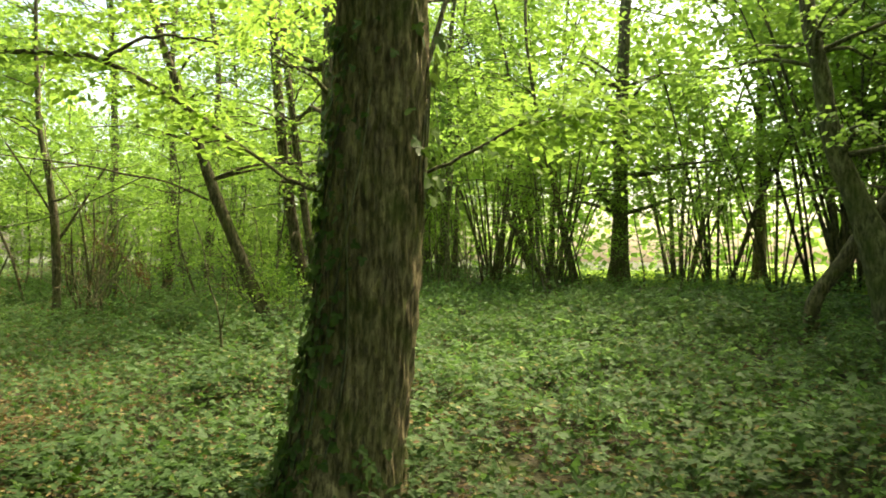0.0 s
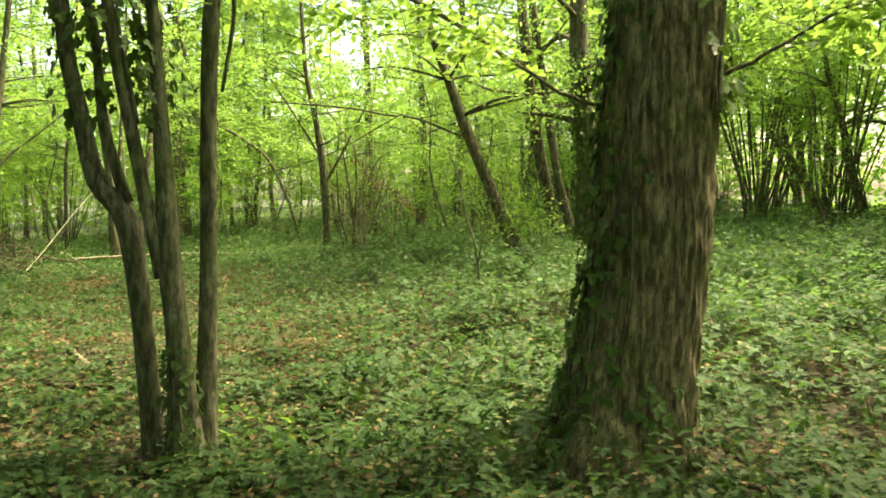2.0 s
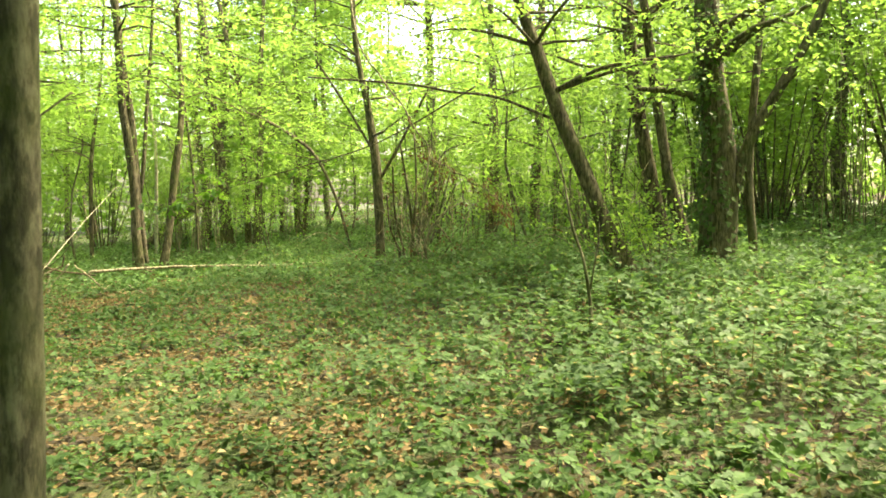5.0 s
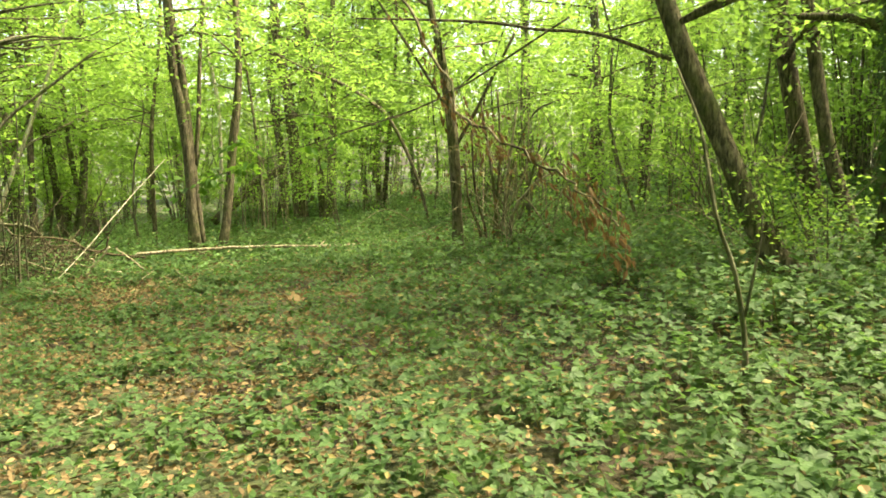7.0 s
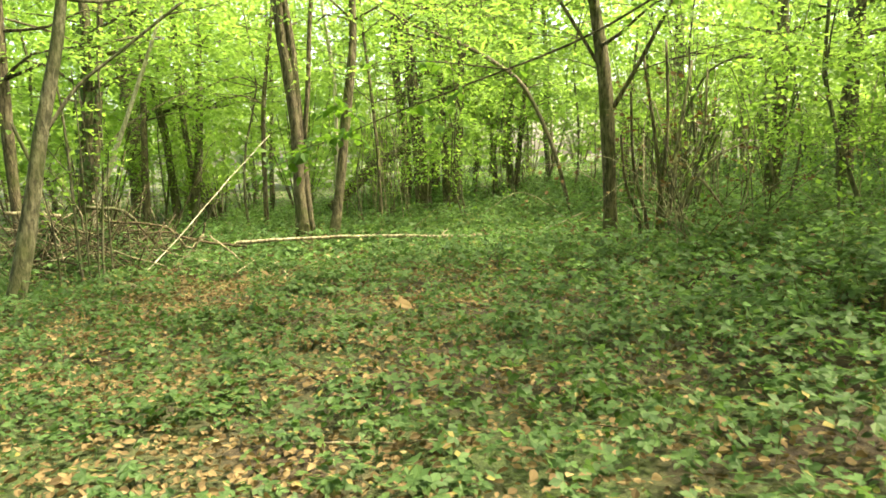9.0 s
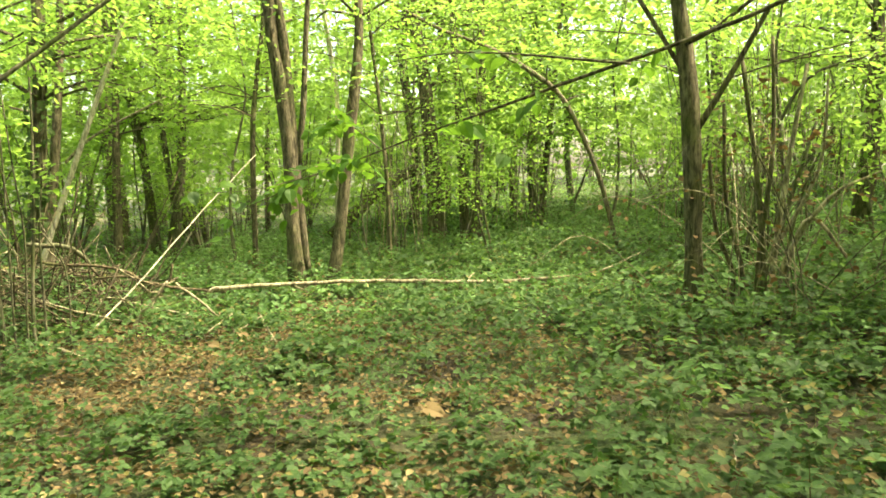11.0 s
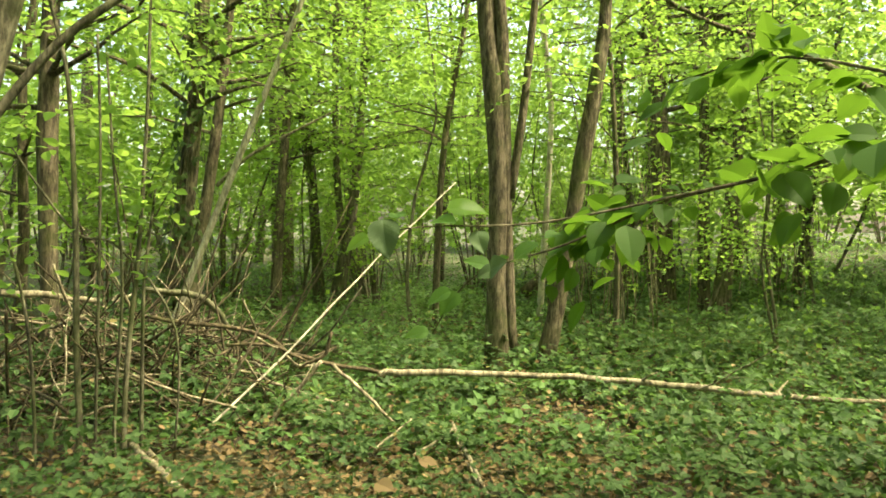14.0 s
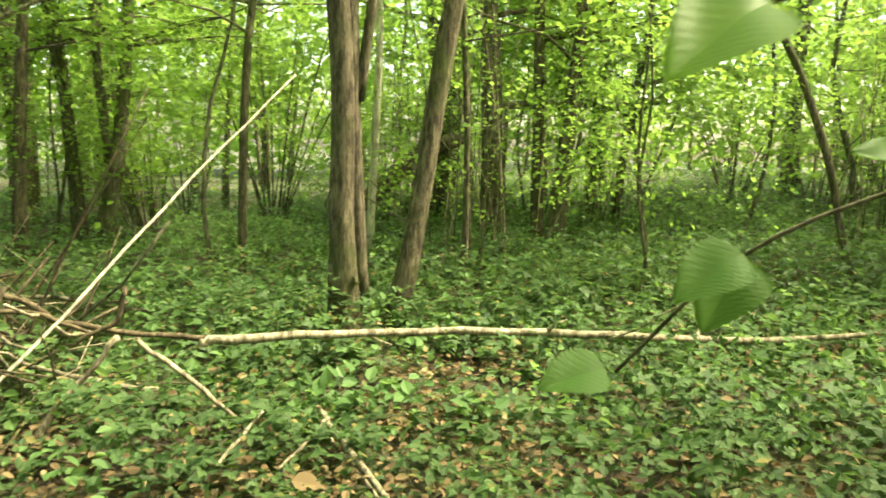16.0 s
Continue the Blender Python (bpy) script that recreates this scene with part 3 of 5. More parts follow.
BRUSHLOG = [
    [(-12.51, 6.91, 0.89, 0.024), (-12.57, 7.13, 0.87, 0.026), (-12.68, 7.51, 0.81, 0.022)],
    [(-12.69, 7.81, 0.9, 0.022), (-12.74, 8.18, 0.85, 0.027), (-12.75, 8.33, 0.75, 0.026), (-12.77, 8.44, 0.59, 0.02)],
]
PART1LOG = [
    [(-5.1, 6.35, 0.04, 0.028), (-3.72, 5.99, 0.04, 0.028), (-2.76, 5.89, 0.04, 0.029)],
]
PART1LOG2 = [
    [(-4, 4.76, 0.03, 0.023), (-3.44, 5.39, 0.04, 0.027), (-2.95, 5.85, 0.04, 0.026)],
]
TWIG1 = [
    [(-0.27, 6.28, 0.07, 0.009), (-0.2, 6.43, 0.08, 0.01), (0.03, 6.62, 0.09, 0.009)],
]
TWIG2 = [
    [(0.63, 8.73, 0.23, 0.01), (0.81, 8.75, 0.24, 0.012), (1.02, 8.68, 0.24, 0.009)],
]
TWIG3 = [
    [(-9.78, 7.73, 0.03, 0.02), (-9.64, 8.07, 0.04, 0.022), (-9.86, 8.37, 0.04, 0.02), (-10.2, 8.98, 0.05, 0.019)],
]
BROWNROD = [
    [(-8.19, 13.32, 0.26, 0.028), (-8.19, 13.32, 0.73, 0.024), (-8.24, 13.27, 1.51, 0.021), (-8.33, 13.17, 2.44, 0.014)],
    [(-8.14, 13.38, 0.73, 0.024), (-8.08, 13.44, 1.51, 0.021), (-8, 13.54, 2.35, 0.014)],
    [(-8.3, 13.2, 0.65, 0.021), (-8.39, 13.09, 1.28, 0.017), (-8.41, 13.07, 2.06, 0.014)],
    [(-8.09, 13.44, 0.73, 0.021), (-7.87, 13.67, 1.27, 0.017), (-7.61, 13.95, 1.49, 0.01)],
    [(-8.22, 13.29, 0.73, 0.021), (-8.16, 13.36, 1.67, 0.017), (-8.17, 13.34, 2.58, 0.014)],
    [(-8.06, 13.47, 0.77, 0.021), (-7.95, 13.58, 1.12, 0.017), (-7.77, 13.78, 0.8, 0.014)],
    [(-8.35, 13.14, 0.66, 0.021), (-8.44, 13.03, 1.05, 0.017), (-8.48, 12.99, 1.6, 0.014)],
    [(-8.17, 13.35, 0.73, 0.017), (-7.93, 13.62, 1.5, 0.014), (-7.89, 13.65, 2.27, 0.01)],
]
ARCH11 = [
    [(-9.44, 14.45, 0.35, 0.019), (-9.34, 14.54, 0.93, 0.018), (-9.2, 14.65, 1.77, 0.015), (-8.96, 14.85, 2.4, 0.015), (-8.51, 15.22, 2.6, 0.014)],
    [(-9.39, 14.5, 0.01, 0.016), (-9.35, 14.53, 0.82, 0.015), (-9.26, 14.6, 0.99, 0.013), (-9.35, 14.52, 1.49, 0.01)],
    [(-9.27, 14.59, 0.25, 0.022), (-9.06, 14.75, 1.16, 0.021), (-8.88, 14.89, 1.97, 0.015)],
    [(-9.11, 14.71, 0.38, 0.015), (-8.95, 14.83, 1.33, 0.015), (-8.78, 14.96, 1.81, 0.013)],
]
BOWDARK = [
    [(-11.33, 14.72, 0.14, 0.041), (-11.48, 14.56, 0.63, 0.044), (-11.64, 14.4, 1.48, 0.046), (-11.93, 14.08, 2.43, 0.047), (-12.25, 13.73, 2.86, 0.051), (-12.64, 13.31, 3.2, 0.042), (-13.12, 12.79, 3.51, 0.029)],
]
RT11 = [
    [(-9.89, 17.2, 0.51, 0.134), (-9.89, 17.2, 0.89, 0.117), (-9.82, 17.24, 1.61, 0.11), (-9.8, 17.25, 2.49, 0.096), (-9.79, 17.26, 3.09, 0.083)],
]
DEADSP = [
    [(-15, 12.07, 2.53, 0.035), (-15.03, 12.01, 3.34, 0.036), (-15.07, 11.92, 4.14, 0.031)],
]

# ---- the ground ----
def ground_sheet():
    def axis(fine_lo, fine_hi, step):
        inner = np.arange(fine_lo, fine_hi + step / 2, step)
        outer = np.geomspace(1.5, 900, 22)
        return np.r_[fine_lo - outer[::-1], inner, fine_hi + outer]

    xs, ys = axis(-26, 12, 0.25), axis(-6, 30, 0.25)
    gx, gy = np.meshgrid(xs, ys)
    gz = ground_z(gx, gy)
    verts = np.stack([gx, gy, gz], -1).reshape(-1, 3)
    i = (np.arange(len(ys) - 1)[:, None] * len(xs) + np.arange(len(xs) - 1)[None]).ravel()
    faces = np.stack([i, i + 1, i + 1 + len(xs), i + len(xs)], 1).ravel()
    me = quads_mesh("ground", verts, faces, 4, ground_material())
    me.polygons.foreach_set("use_smooth", np.ones(len(me.polygons), bool))
    return tagged(new("ground", me), "brown leaf-littered forest floor rising to a low bank", "ground", kind="structure")


ground_sheet()


# ---- trees that stand along the walk ----
def tree(name, stems, material, label, top=11, seed=0, low=2.3, limbs=22, reach=2.2, leaf=0.065, per_limb=9, per_twig=17, twig=0.75, sides=9,
         leaf_material_=None, flare=0.0, group="", rough=0.06, crown=True, category="tree", upper=0, spread=3.8):
    r2 = np.random.default_rng(seed + 100)
    ob = thing(name, label, category, group)
    all_limbs = []
    for i, s in enumerate(stems):
        grown = continued(s, top - 1.5 * i, 0.02, 0.3, seed + i) if s[-1][2] > 2.3 and s[-1][3] > 0.02 and crown else s
        stem("trunk" if i == 0 else "stem", grown, material, ob, sides, rough, seed + i, flare if i == 0 else 0.0)
        if crown:
            all_limbs += branches(grown, low, limbs if i == 0 else limbs // 3, reach, r2, high=5.5)
        # extra limbs high above the view, added so their leaves shade the floor
        if upper and i == 0:
            all_limbs += branches(grown, 5.5, upper, spread, r2)
    if all_limbs:
        for k, b in enumerate(all_limbs):
            stem("branch", b, material, ob, 5, 0.03, k, steps=2)
        part("crown", leaves("crown", *crown_on(all_limbs, per_limb, per_twig, twig, leaf, r2), OVATE if leaf_material_ else SIMPLE, leaf_material_ or LEAF_CANOPY), ob)
    return ob


def fissured_trunk(points, sides, rings, seed):
    """A thick trunk whose bark stands in long uneven ridges."""
    line = smooth_line(points, 24)
    at = np.linspace(0, len(line) - 1, rings)
    k = np.minimum(at.astype(int), len(line) - 2)
    line = line[k] + (line[k + 1] - line[k]) * (at - k)[:, None]
    ang = np.linspace(0, 2 * math.pi, sides, endpoint=False)[None]
    z = line[:, 2:3]
    w = ang * 17 + 1.6 * np.sin(2.1 * z + 3 * np.sin(ang)) + 0.9 * np.sin(6.3 * z + 5 * ang) + 0.5 * np.sin(17 * z + 9 * ang)
    ridge = np.abs(np.sin(w)) ** 0.6 * (0.7 + 0.3 * np.sin(23 * z + 11 * ang + seed))
    r = line[:, 3:4] * (1 + 0.03 * np.sin(3 * ang + z)) + 0.026 * (ridge - 0.6)
    low = np.clip(1 - (z - line[0, 2]) / 0.8, 0, 1) ** 2
    r = r + 0.12 * low * (0.5 + 0.5 * np.sin(4 * ang + 0.7))
    ring = np.stack([line[:, 0:1] + r * np.cos(ang), line[:, 1:2] + r * np.sin(ang), z + 0 * ang], -1)
    i = (np.arange(rings - 1)[:, None] * sides + np.arange(sides)[None]).ravel()
    j = (np.arange(rings - 1)[:, None] * sides + (np.arange(sides)[None] + 1) % sides).ravel()
    me = quads_mesh("trunk", ring.reshape(-1, 3), np.stack([i, j, j + sides, i + sides], 1).ravel(), 4, BARK_OAK)
    me.polygons.foreach_set("use_smooth", np.ones(len(me.polygons), bool))
    return me


def ivy_on(points, n, facing, width, z0, z1, size, parent, seed=0, out=0.02, name="ivy"):
    """Ivy leaves over one side of a stem, thicker in drifts, and their climbing stalks."""
    r2 = np.random.default_rng(seed + 50)
    line = smooth_line(points, 8)
    z = r2.uniform(z0, z1, n * 3)
    a = facing + r2.normal(0, width, n * 3)
    drift = 0.5 + 0.5 * np.sin(a * 4 + z * 1.7 + seed) * np.sin(z * 2.9 + seed + a * 2)
    ok = np.flatnonzero(r2.uniform(0, 1, n * 3) < np.clip(drift * 1.3, 0.08, 1))[:n]
    z, a = z[ok], a[ok]
    c = np.stack([np.interp(z, line[:, 2], line[:, i]) for i in (0, 1, 3)], 1)
    off = r2.uniform(0.2, 1, len(z)) * out * 2
    face = np.stack([np.cos(a), np.sin(a), 0 * a], 1)
    p = np.stack([c[:, 0], c[:, 1], z], 1) + face * (c[:, 2] + off)[:, None]
    ways = np.stack([-np.sin(a), np.cos(a), 0 * a], 1) * r2.normal(0, 0.8, len(z))[:, None] + np.array([0, 0, -0.9]) + face * 0.3
    part(name, leaves(name, p, ways, face + r2.normal(0, 0.45, p.shape) + (0, 0, 0.5), size * r2.uniform(0.5, 1.25, len(z)), LOBED, LEAF_IVY), parent, "dark glossy ivy leaves")
    for k in range(4):
        zz = np.linspace(z0, z0 + (z1 - z0) * r2.uniform(0.5, 1), 9)
        aa = facing + r2.uniform(-1, 1) * width + 0.25 * np.sin(zz * 1.8 + k)
        cc = np.stack([np.interp(zz, line[:, 2], line[:, i]) for i in (0, 1, 3)], 1)
        pts = [(x + math.cos(q) * (r + 0.012), y + math.sin(q) * (r + 0.012), h, 0.008) for (x, y, r), q, h in zip(cc, aa, zz)]
        stem("ivy_stalk", pts, BARK_GREY, parent, 5, 0.05, k)


oak = thing("oak_tree", "thick brown-barked tree trunk climbed by dark ivy", "tree")
OAK_TALL = continued(OAK[0], 16, 0.05, 0.3, 1)
part("trunk", fissured_trunk(OAK_TALL, 200, 420, 1), oak)
r4 = np.random.default_rng(77)
oak_limbs = branches(OAK_TALL, 5, 30, 4.6, r4)
for k, b in enumerate(oak_limbs):
    stem("branch", b, BARK_OAK, oak, 6, 0.04, k, steps=2)
part("crown", leaves("crown", *crown_on(oak_limbs, 12, 14, 1.0, 0.12, r4), SIMPLE, LEAF_CANOPY), oak)
ivy_on(OAK[0], 110, math.atan2(-3.2, -0.9), 0.35, 0.05, 2.9, 0.058, oak, 1)
ivy_on(OAK[0], 380, math.atan2(-0.6, -1.0), 0.4, 0.3, 2.9, 0.065, oak, 2, 0.03)
ivy_on(OAK[0], 260, math.atan2(-1.0, -0.6), 1.0, 0.0, 0.6, 0.06, oak, 3)
ivy_on(OAK[0], 60, math.atan2(0.3, 1.0), 0.35, 1.9, 2.9, 0.09, oak, 4, 0.05)
for k, b in enumerate(OAK_BRANCHES):
    stem("branch", b, BARK_DARK, oak, 6, 0.05, k, wobble=0.006)
OAK_BRANCHES.append([(0.95, 6.7, 3.0, 0.03), (0.0, 6.75, 3.2, 0.022), (-1.4, 7.0, 3.35, 0.015), (-2.6, 7.7, 3.5, 0.006)])
OAK_BRANCHES.append([(1.0, 6.75, 3.3, 0.03), (0.2, 7.4, 3.5, 0.02), (-0.8, 8.2, 3.7, 0.012), (-1.8, 9.2, 3.8, 0.006)])
part("branch_leaves", leaves("branch_leaves", *crown_on(OAK_BRANCHES[:2] + OAK_BRANCHES[3:], 85, 11, 0.6, 0.055, r4), OVATE, LEAF_HAZEL), oak)
tree("hazel_tree", ST_A, BARK_GREY, "slender forked grey-green trunk in a clump", 8, 2, 3.0, 10, 1.5, 0.08, leaf_material_=LEAF_HAZEL, group="clump of slender trunks", sides=18, rough=0.03)
st_b = tree("hazel_tree", ST_B, BARK_GREY, "ivy-hung grey trunk splitting in two stems", 11, 3, 3.0, 10, 1.5, 0.08, leaf_material_=LEAF_HAZEL, group="clump of slender trunks", upper=16, sides=18, rough=0.03, flare=0.7)
tree("hazel_tree", ST_C, BARK_GREY, "straight slender grey-green trunk in a clump", 8, 4, 3.0, 10, 1.5, 0.08, leaf_material_=LEAF_HAZEL, group="clump of slender trunks", sides=18, rough=0.03)
tree("leaning_tree", LT, BARK_BROWN, "leaning brown trunk with a long side branch", 12, 5, 2.4, 16, upper=26)
tree("tree", R1, BARK_BROWN, "slim brown-grey trunk on the bank", 12, 6, 2.6, 12, upper=16)
tree("tree", R2, BARK_BROWN, "slim brown-grey trunk on the bank", 11, 7, 2.6, 12)
ivy_t = tree("ivy_tree", IVYT, BARK_DARK, "dark ivy-wrapped trunk with spreading limbs", 13, 8, 2.6, 12, upper=26, spread=4.0)
tree("tree", CT, BARK_DARK, "dark thin tree with steep side branches", 11, 9, 2.2, 16, upper=22)
tree("bowed_tree", [[(x, y, z, r * 0.7) for x, y, z, r in s] for s in BOWDARK], BARK_DARK, "dark thin stem bowed over sideways", 4.5, 10, 2.4, 12, 1.4)
tree("tree", BG1, BARK_DARK, "dark slim trunk behind low bushes", 12, 11, 2.6, 12)
tree("sapling", SAP, BARK_GREY, "thin crooked grey sapling in low brambles", 3, 12, crown=False, category="sapling")
tree("tree", LEFT, BARK_GREY, "slim grey trunk with thin bare side branches", 12, 13, 2.8, 10, upper=24)
tree("tree", PL, BARK_BROWN, "brown trunk of flaking twin stems", 13, 14, 3.2, 12, upper=16)
tree("tree", PR, BARK_BROWN, "leaning brown trunk with peeling bark", 12, 15, 3.2, 10)
tree("tree", SLIM1, BARK_GREY, "pair of slim smooth grey trunks", 12, 16)
tree("tree", SLIM2, BARK_GREY, "slim leaning smooth grey trunk", 12, 17)
tree("tree", DARK, BARK_DARK, "thick dark straight trunk deep in the wood", 15, 18)
ivy_l = tree("ivy_tree", IVYL, BARK_DARK, "dark trunk with ivy shoots behind brush", 12, 19)
tree("tree", L2, BARK_BROWN, "slim brown trunk behind brush", 11, 20)
tree("tree", L0, BARK_BROWN, "brown trunk with a pale split stem in brush", 11, 21)
tree("tree", CL1, BARK_DARK, "stout dark trunk in a tight clump", 13, 22, group="clump of dark trunks")
tree("tree", CL2, BARK_DARK, "thin dark trunk in a tight clump", 12, 23, group="clump of dark trunks")
tree("tree", CL3, BARK_DARK, "curved dark trunk in a tight clump", 12, 24, group="clump of dark trunks")
tree("tree", THIN1, BARK_DARK, "thin dark young tree", 8, 25)
tree("tree", THIN2, BARK_DARK, "thin dark young tree", 8, 26)
tree("tree", CURV, BARK_GREY, "curving grey trunk arching upwards", 9, 27, 2.6, 14)
tree("tree", CURV2, BARK_DARK, "dark trunk leaning low over the bank", 6, 28, 2.2, 10)
tree("tree", DK0, BARK_DARK, "dark upright trunk among hazel stems", 14, 29)
tree("dead_pole", LP0, BARK_DARK, "dark leaning bare pole on the bank", 3, 30, crown=False, category="dead trunk")
tree("tree", TH0, BARK_DARK, "thin dark trunk on the bank", 8, 31)
ob = thing("dead_tree", "bleached dead stem leaning with a crossing branch", "dead trunk")
stem("trunk", [(x, y, z, r * 1.35) for x, y, z, r in DEADP[0]], DEAD_PALE, ob, 8)
stem("branch", DEADP[1], DEAD_WOOD, ob, 7)
ob = thing("fallen_tree", "dark fallen trunk propped aslant among trees", "fallen tree")
stem("trunk", FALLEN[0], BARK_DARK, ob, 10)
ob = thing("fallen_tree", "pale bare trunk caught level between trees", "fallen tree")
stem("trunk", HORIZ[0], DEAD_WOOD, ob, 8)

ivy_on(ST_B[0], 130, -1.2, 1.2, 0.0, 0.7, 0.05, st_b, 5)
ivy_on(ST_B[1], 260, 2.0, 1.6, 1.9, 2.8, 0.075, st_b, 6, 0.16)
ivy_on(IVYT[0], 700, -1.7, 1.0, 0.5, 3.9, 0.065, ivy_t, 7, 0.05)
ivy_on(IVYL[0], 260, -0.3, 1.0, 0.4, 3.6, 0.09, ivy_l, 8, 0.05)
tree("tree", RT11, BARK_DARK, "dark slim trunk behind thin shoots", 12, 33, 2.6, 12)
ob = thing("dead_tree", "bleached bare dead stem among green trees", "dead trunk")
(x, y, z, r) = DEADSP[0][0]
stem("trunk", [(x + 0.05, y - 0.1, float(ground_z(x, y)) - 0.05, r * 1.3)] + DEADSP[0] + [(DEADSP[0][-1][0], DEADSP[0][-1][1], 5.2, 0.01)], DEAD_PALE, ob, 8)


# ---- shoots and rods ----
def shoots(name, rods, material, label, leafy=0, leaf=0.075, seed=0, foliage=None):
    ob = thing(name, label, "shrub")
    r2 = np.random.default_rng(seed + 300)
    for k, s in enumerate(rods):
        x, y, z, r = s[0]
        g = float(ground_z(x, y))
        stem("stem", ([(x, y, g - 0.04, r * 1.1)] if z > g + 0.05 else []) + s, DEAD_WOOD if name == "dry_shrub" and k % 2 else material, ob, 6, 0.05, k)
    if leafy:
        tops = [[p for p in smooth_line(s, 3) if p[2] > 0.5] for s in rods]
        part("foliage", leaves("foliage", *crown_on([t for t in tops if len(t) > 1], leafy, 7, 0.4, leaf, r2), FINE, foliage or LEAF_HAZEL), ob)
    return ob


shoots("hazel_shrub", RODS, BARK_GREY, "upright thin green-grey hazel rods beside brushwood", 5, 0.07, 1)
shoots("dry_shrub", BROWNROD, BARK_BROWN, "dry brown shoots round a thin dark tree", 3, 0.06, 2, LEAF_RUST)
shoots("arching_shrub", ARCH11, BARK_GREY, "pale arching shoots over green brambles", 3, 0.06, 3)
r5 = np.random.default_rng(21)
for n_, (cx, cy) in enumerate(((-8.1, 13.2), (-7.4, 13.6), (-4.2, 13.4))):
    rods = []
    for k in range(18):
        a, h, s = r5.uniform(0, 6.28), r5.uniform(0.9, 2.4), r5.uniform(0.2, 1.2)
        x, y = cx + r5.normal(0, 0.25), cy + r5.normal(0, 0.25)
        rods.append([(x, y, float(ground_z(x, y)), 0.006), (x + math.cos(a) * s * 0.25, y + math.sin(a) * s * 0.25, h * 0.55, 0.005), (x + math.cos(a) * s, y + math.sin(a) * s, h * 0.95, 0.004), (x + math.cos(a) * s * 1.6, y + math.sin(a) * s * 1.6, h * r5.uniform(0.7, 1.0), 0.002)])
    shoots("dry_shrub", rods, BARK_BROWN, "tangle of dry brown upright shoots", 1, 0.05, 4 + n_, LEAF_RUST if n_ < 2 else LEAF_HAZEL)

# ---- fallen wood ----
ob = thing("fallen_log", "long pale barkless log lying across the herbs", "log")
stem("trunk", [(-11.98, 9.5, 0.36, 0.021), (-11.9, 9.62, 0.38, 0.025), (-11.75, 10.1, 0.39, 0.022), (-11.5, 10.8, 0.4, 0.021), (-11.1, 11.6, 0.38, 0.022),
               (-10.7, 12.4, 0.36, 0.019), (-10.4, 13.3, 0.42, 0.013), (-10.3, 13.9, 0.6, 0.008)], DEAD_WOOD, ob, 12, 0.035, 3, wobble=0.004)
for x, y, z, dx, dy, dz in ((-11.68, 10.3, 0.39, 0.05, 0.12, -0.06), (-11.3, 11.2, 0.39, 0.1, 0.08, 0.09), (-10.9, 12.0, 0.37, -0.06, 0.14, 0.08)):
    stem("branch_stub", [(x, y, z, 0.012), (x + dx * 0.5, y + dy * 0.5, z + dz * 0.6, 0.009), (x + dx, y + dy, z + dz, 0.005)], DEAD_WOOD, ob, 7, 0.05)
ob = thing("leaning_pole", "long thin bleached pole propped aslant on sticks", "pole")
stem("shaft", [(-11.6, 8.2, -0.02, 0.008), (-11.85, 8.86, 0.58, 0.0075), (-12.1, 9.5, 1.2, 0.0065), (-12.35, 10.14, 1.78, 0.005)], DEAD_PALE, ob, 8, 0.08, 4, wobble=0.004)

def stick(name, rows, material, label, category="stick", sides=7, seed=0):
    ob = thing(name, label, category)
    for k, s in enumerate(rows):
        stem("shaft" if k == 0 else "side_twig", s, material, ob, sides, 0.09, seed + k, wobble=0.004)
    return ob


stick("dead_branch", DARKSTICK, ROTTEN, "dark rotting branch lying off the end of a log", "branch", seed=1)
stick("forked_stick", FORKSTICK, DEAD_WOOD, "bleached broken stick propped under a branch", seed=2)
stick("slanting_stick", SLANTSTICK, DEAD_WOOD, "pale thin stick slanting to the floor", seed=3)
stick("fallen_stick", NEARSTICK, DEAD_WOOD, "pale stick lying on ivy", seed=4)
stick("fallen_stick", FLOORSTICK, DEAD_WOOD, "thick pale stick lying on leaf litter", seed=5)
stick("fallen_branch", PART1LOG, DEAD_WOOD, "pale broken branch lying among ivy leaves", "branch", seed=6)
stick("fallen_branch", PART1LOG2, ROTTEN, "grey rotting branch lying among ivy leaves", "branch", seed=7)
stick("fallen_stick", TWIG1, DEAD_WOOD, "thin pale stick at the foot of a tree", seed=8)
stick("fallen_stick", TWIG2, DEAD_WOOD, "thin pale stick on green ground cover", seed=9)
stick("fallen_stick", TWIG3, ROTTEN, "crooked brown stick on leaf litter", seed=10)
stick("fallen_stick", [[(-11.32, 9.86, 0.17, 0.012), (-10.9, 9.82, 0.13, 0.014), (-10.28, 9.76, 0.08, 0.01)]], DEAD_WOOD, "pale stick lying on ivy", seed=21)
stick("fallen_stick", [[(-11.0, 9.3, 0.12, 0.007), (-11.12, 9.44, 0.17, 0.007), (-11.26, 9.58, 0.22, 0.005)]], DEAD_WOOD, "short pale stick crossing another", seed=22)
stick("fallen_stick", [[(-11.14, 9.84, 0.18, 0.008), (-11.0, 9.68, 0.15, 0.008), (-10.86, 9.5, 0.12, 0.006)]], DEAD_WOOD, "short pale stick crossing another", seed=23)
stick("fallen_stick", [[(-11.5, 7.85, 0.12, 0.02), (-11.1, 8.02, 0.12, 0.022), (-10.55, 8.28, 0.09, 0.02)]], DEAD_WOOD, "thick pale stick lying on leaf litter", seed=24)
stick("dead_twig", [[(-11.11, 11.5, 0.36, 0.006), (-10.9, 11.6, 0.5, 0.005), (-10.62, 11.77, 0.75, 0.003)], [(-10.9, 11.6, 0.5, 0.004), (-10.75, 11.66, 0.53, 0.002)]], DEAD_WOOD, "pale bare twig standing off a log", "twig", 5, 25)
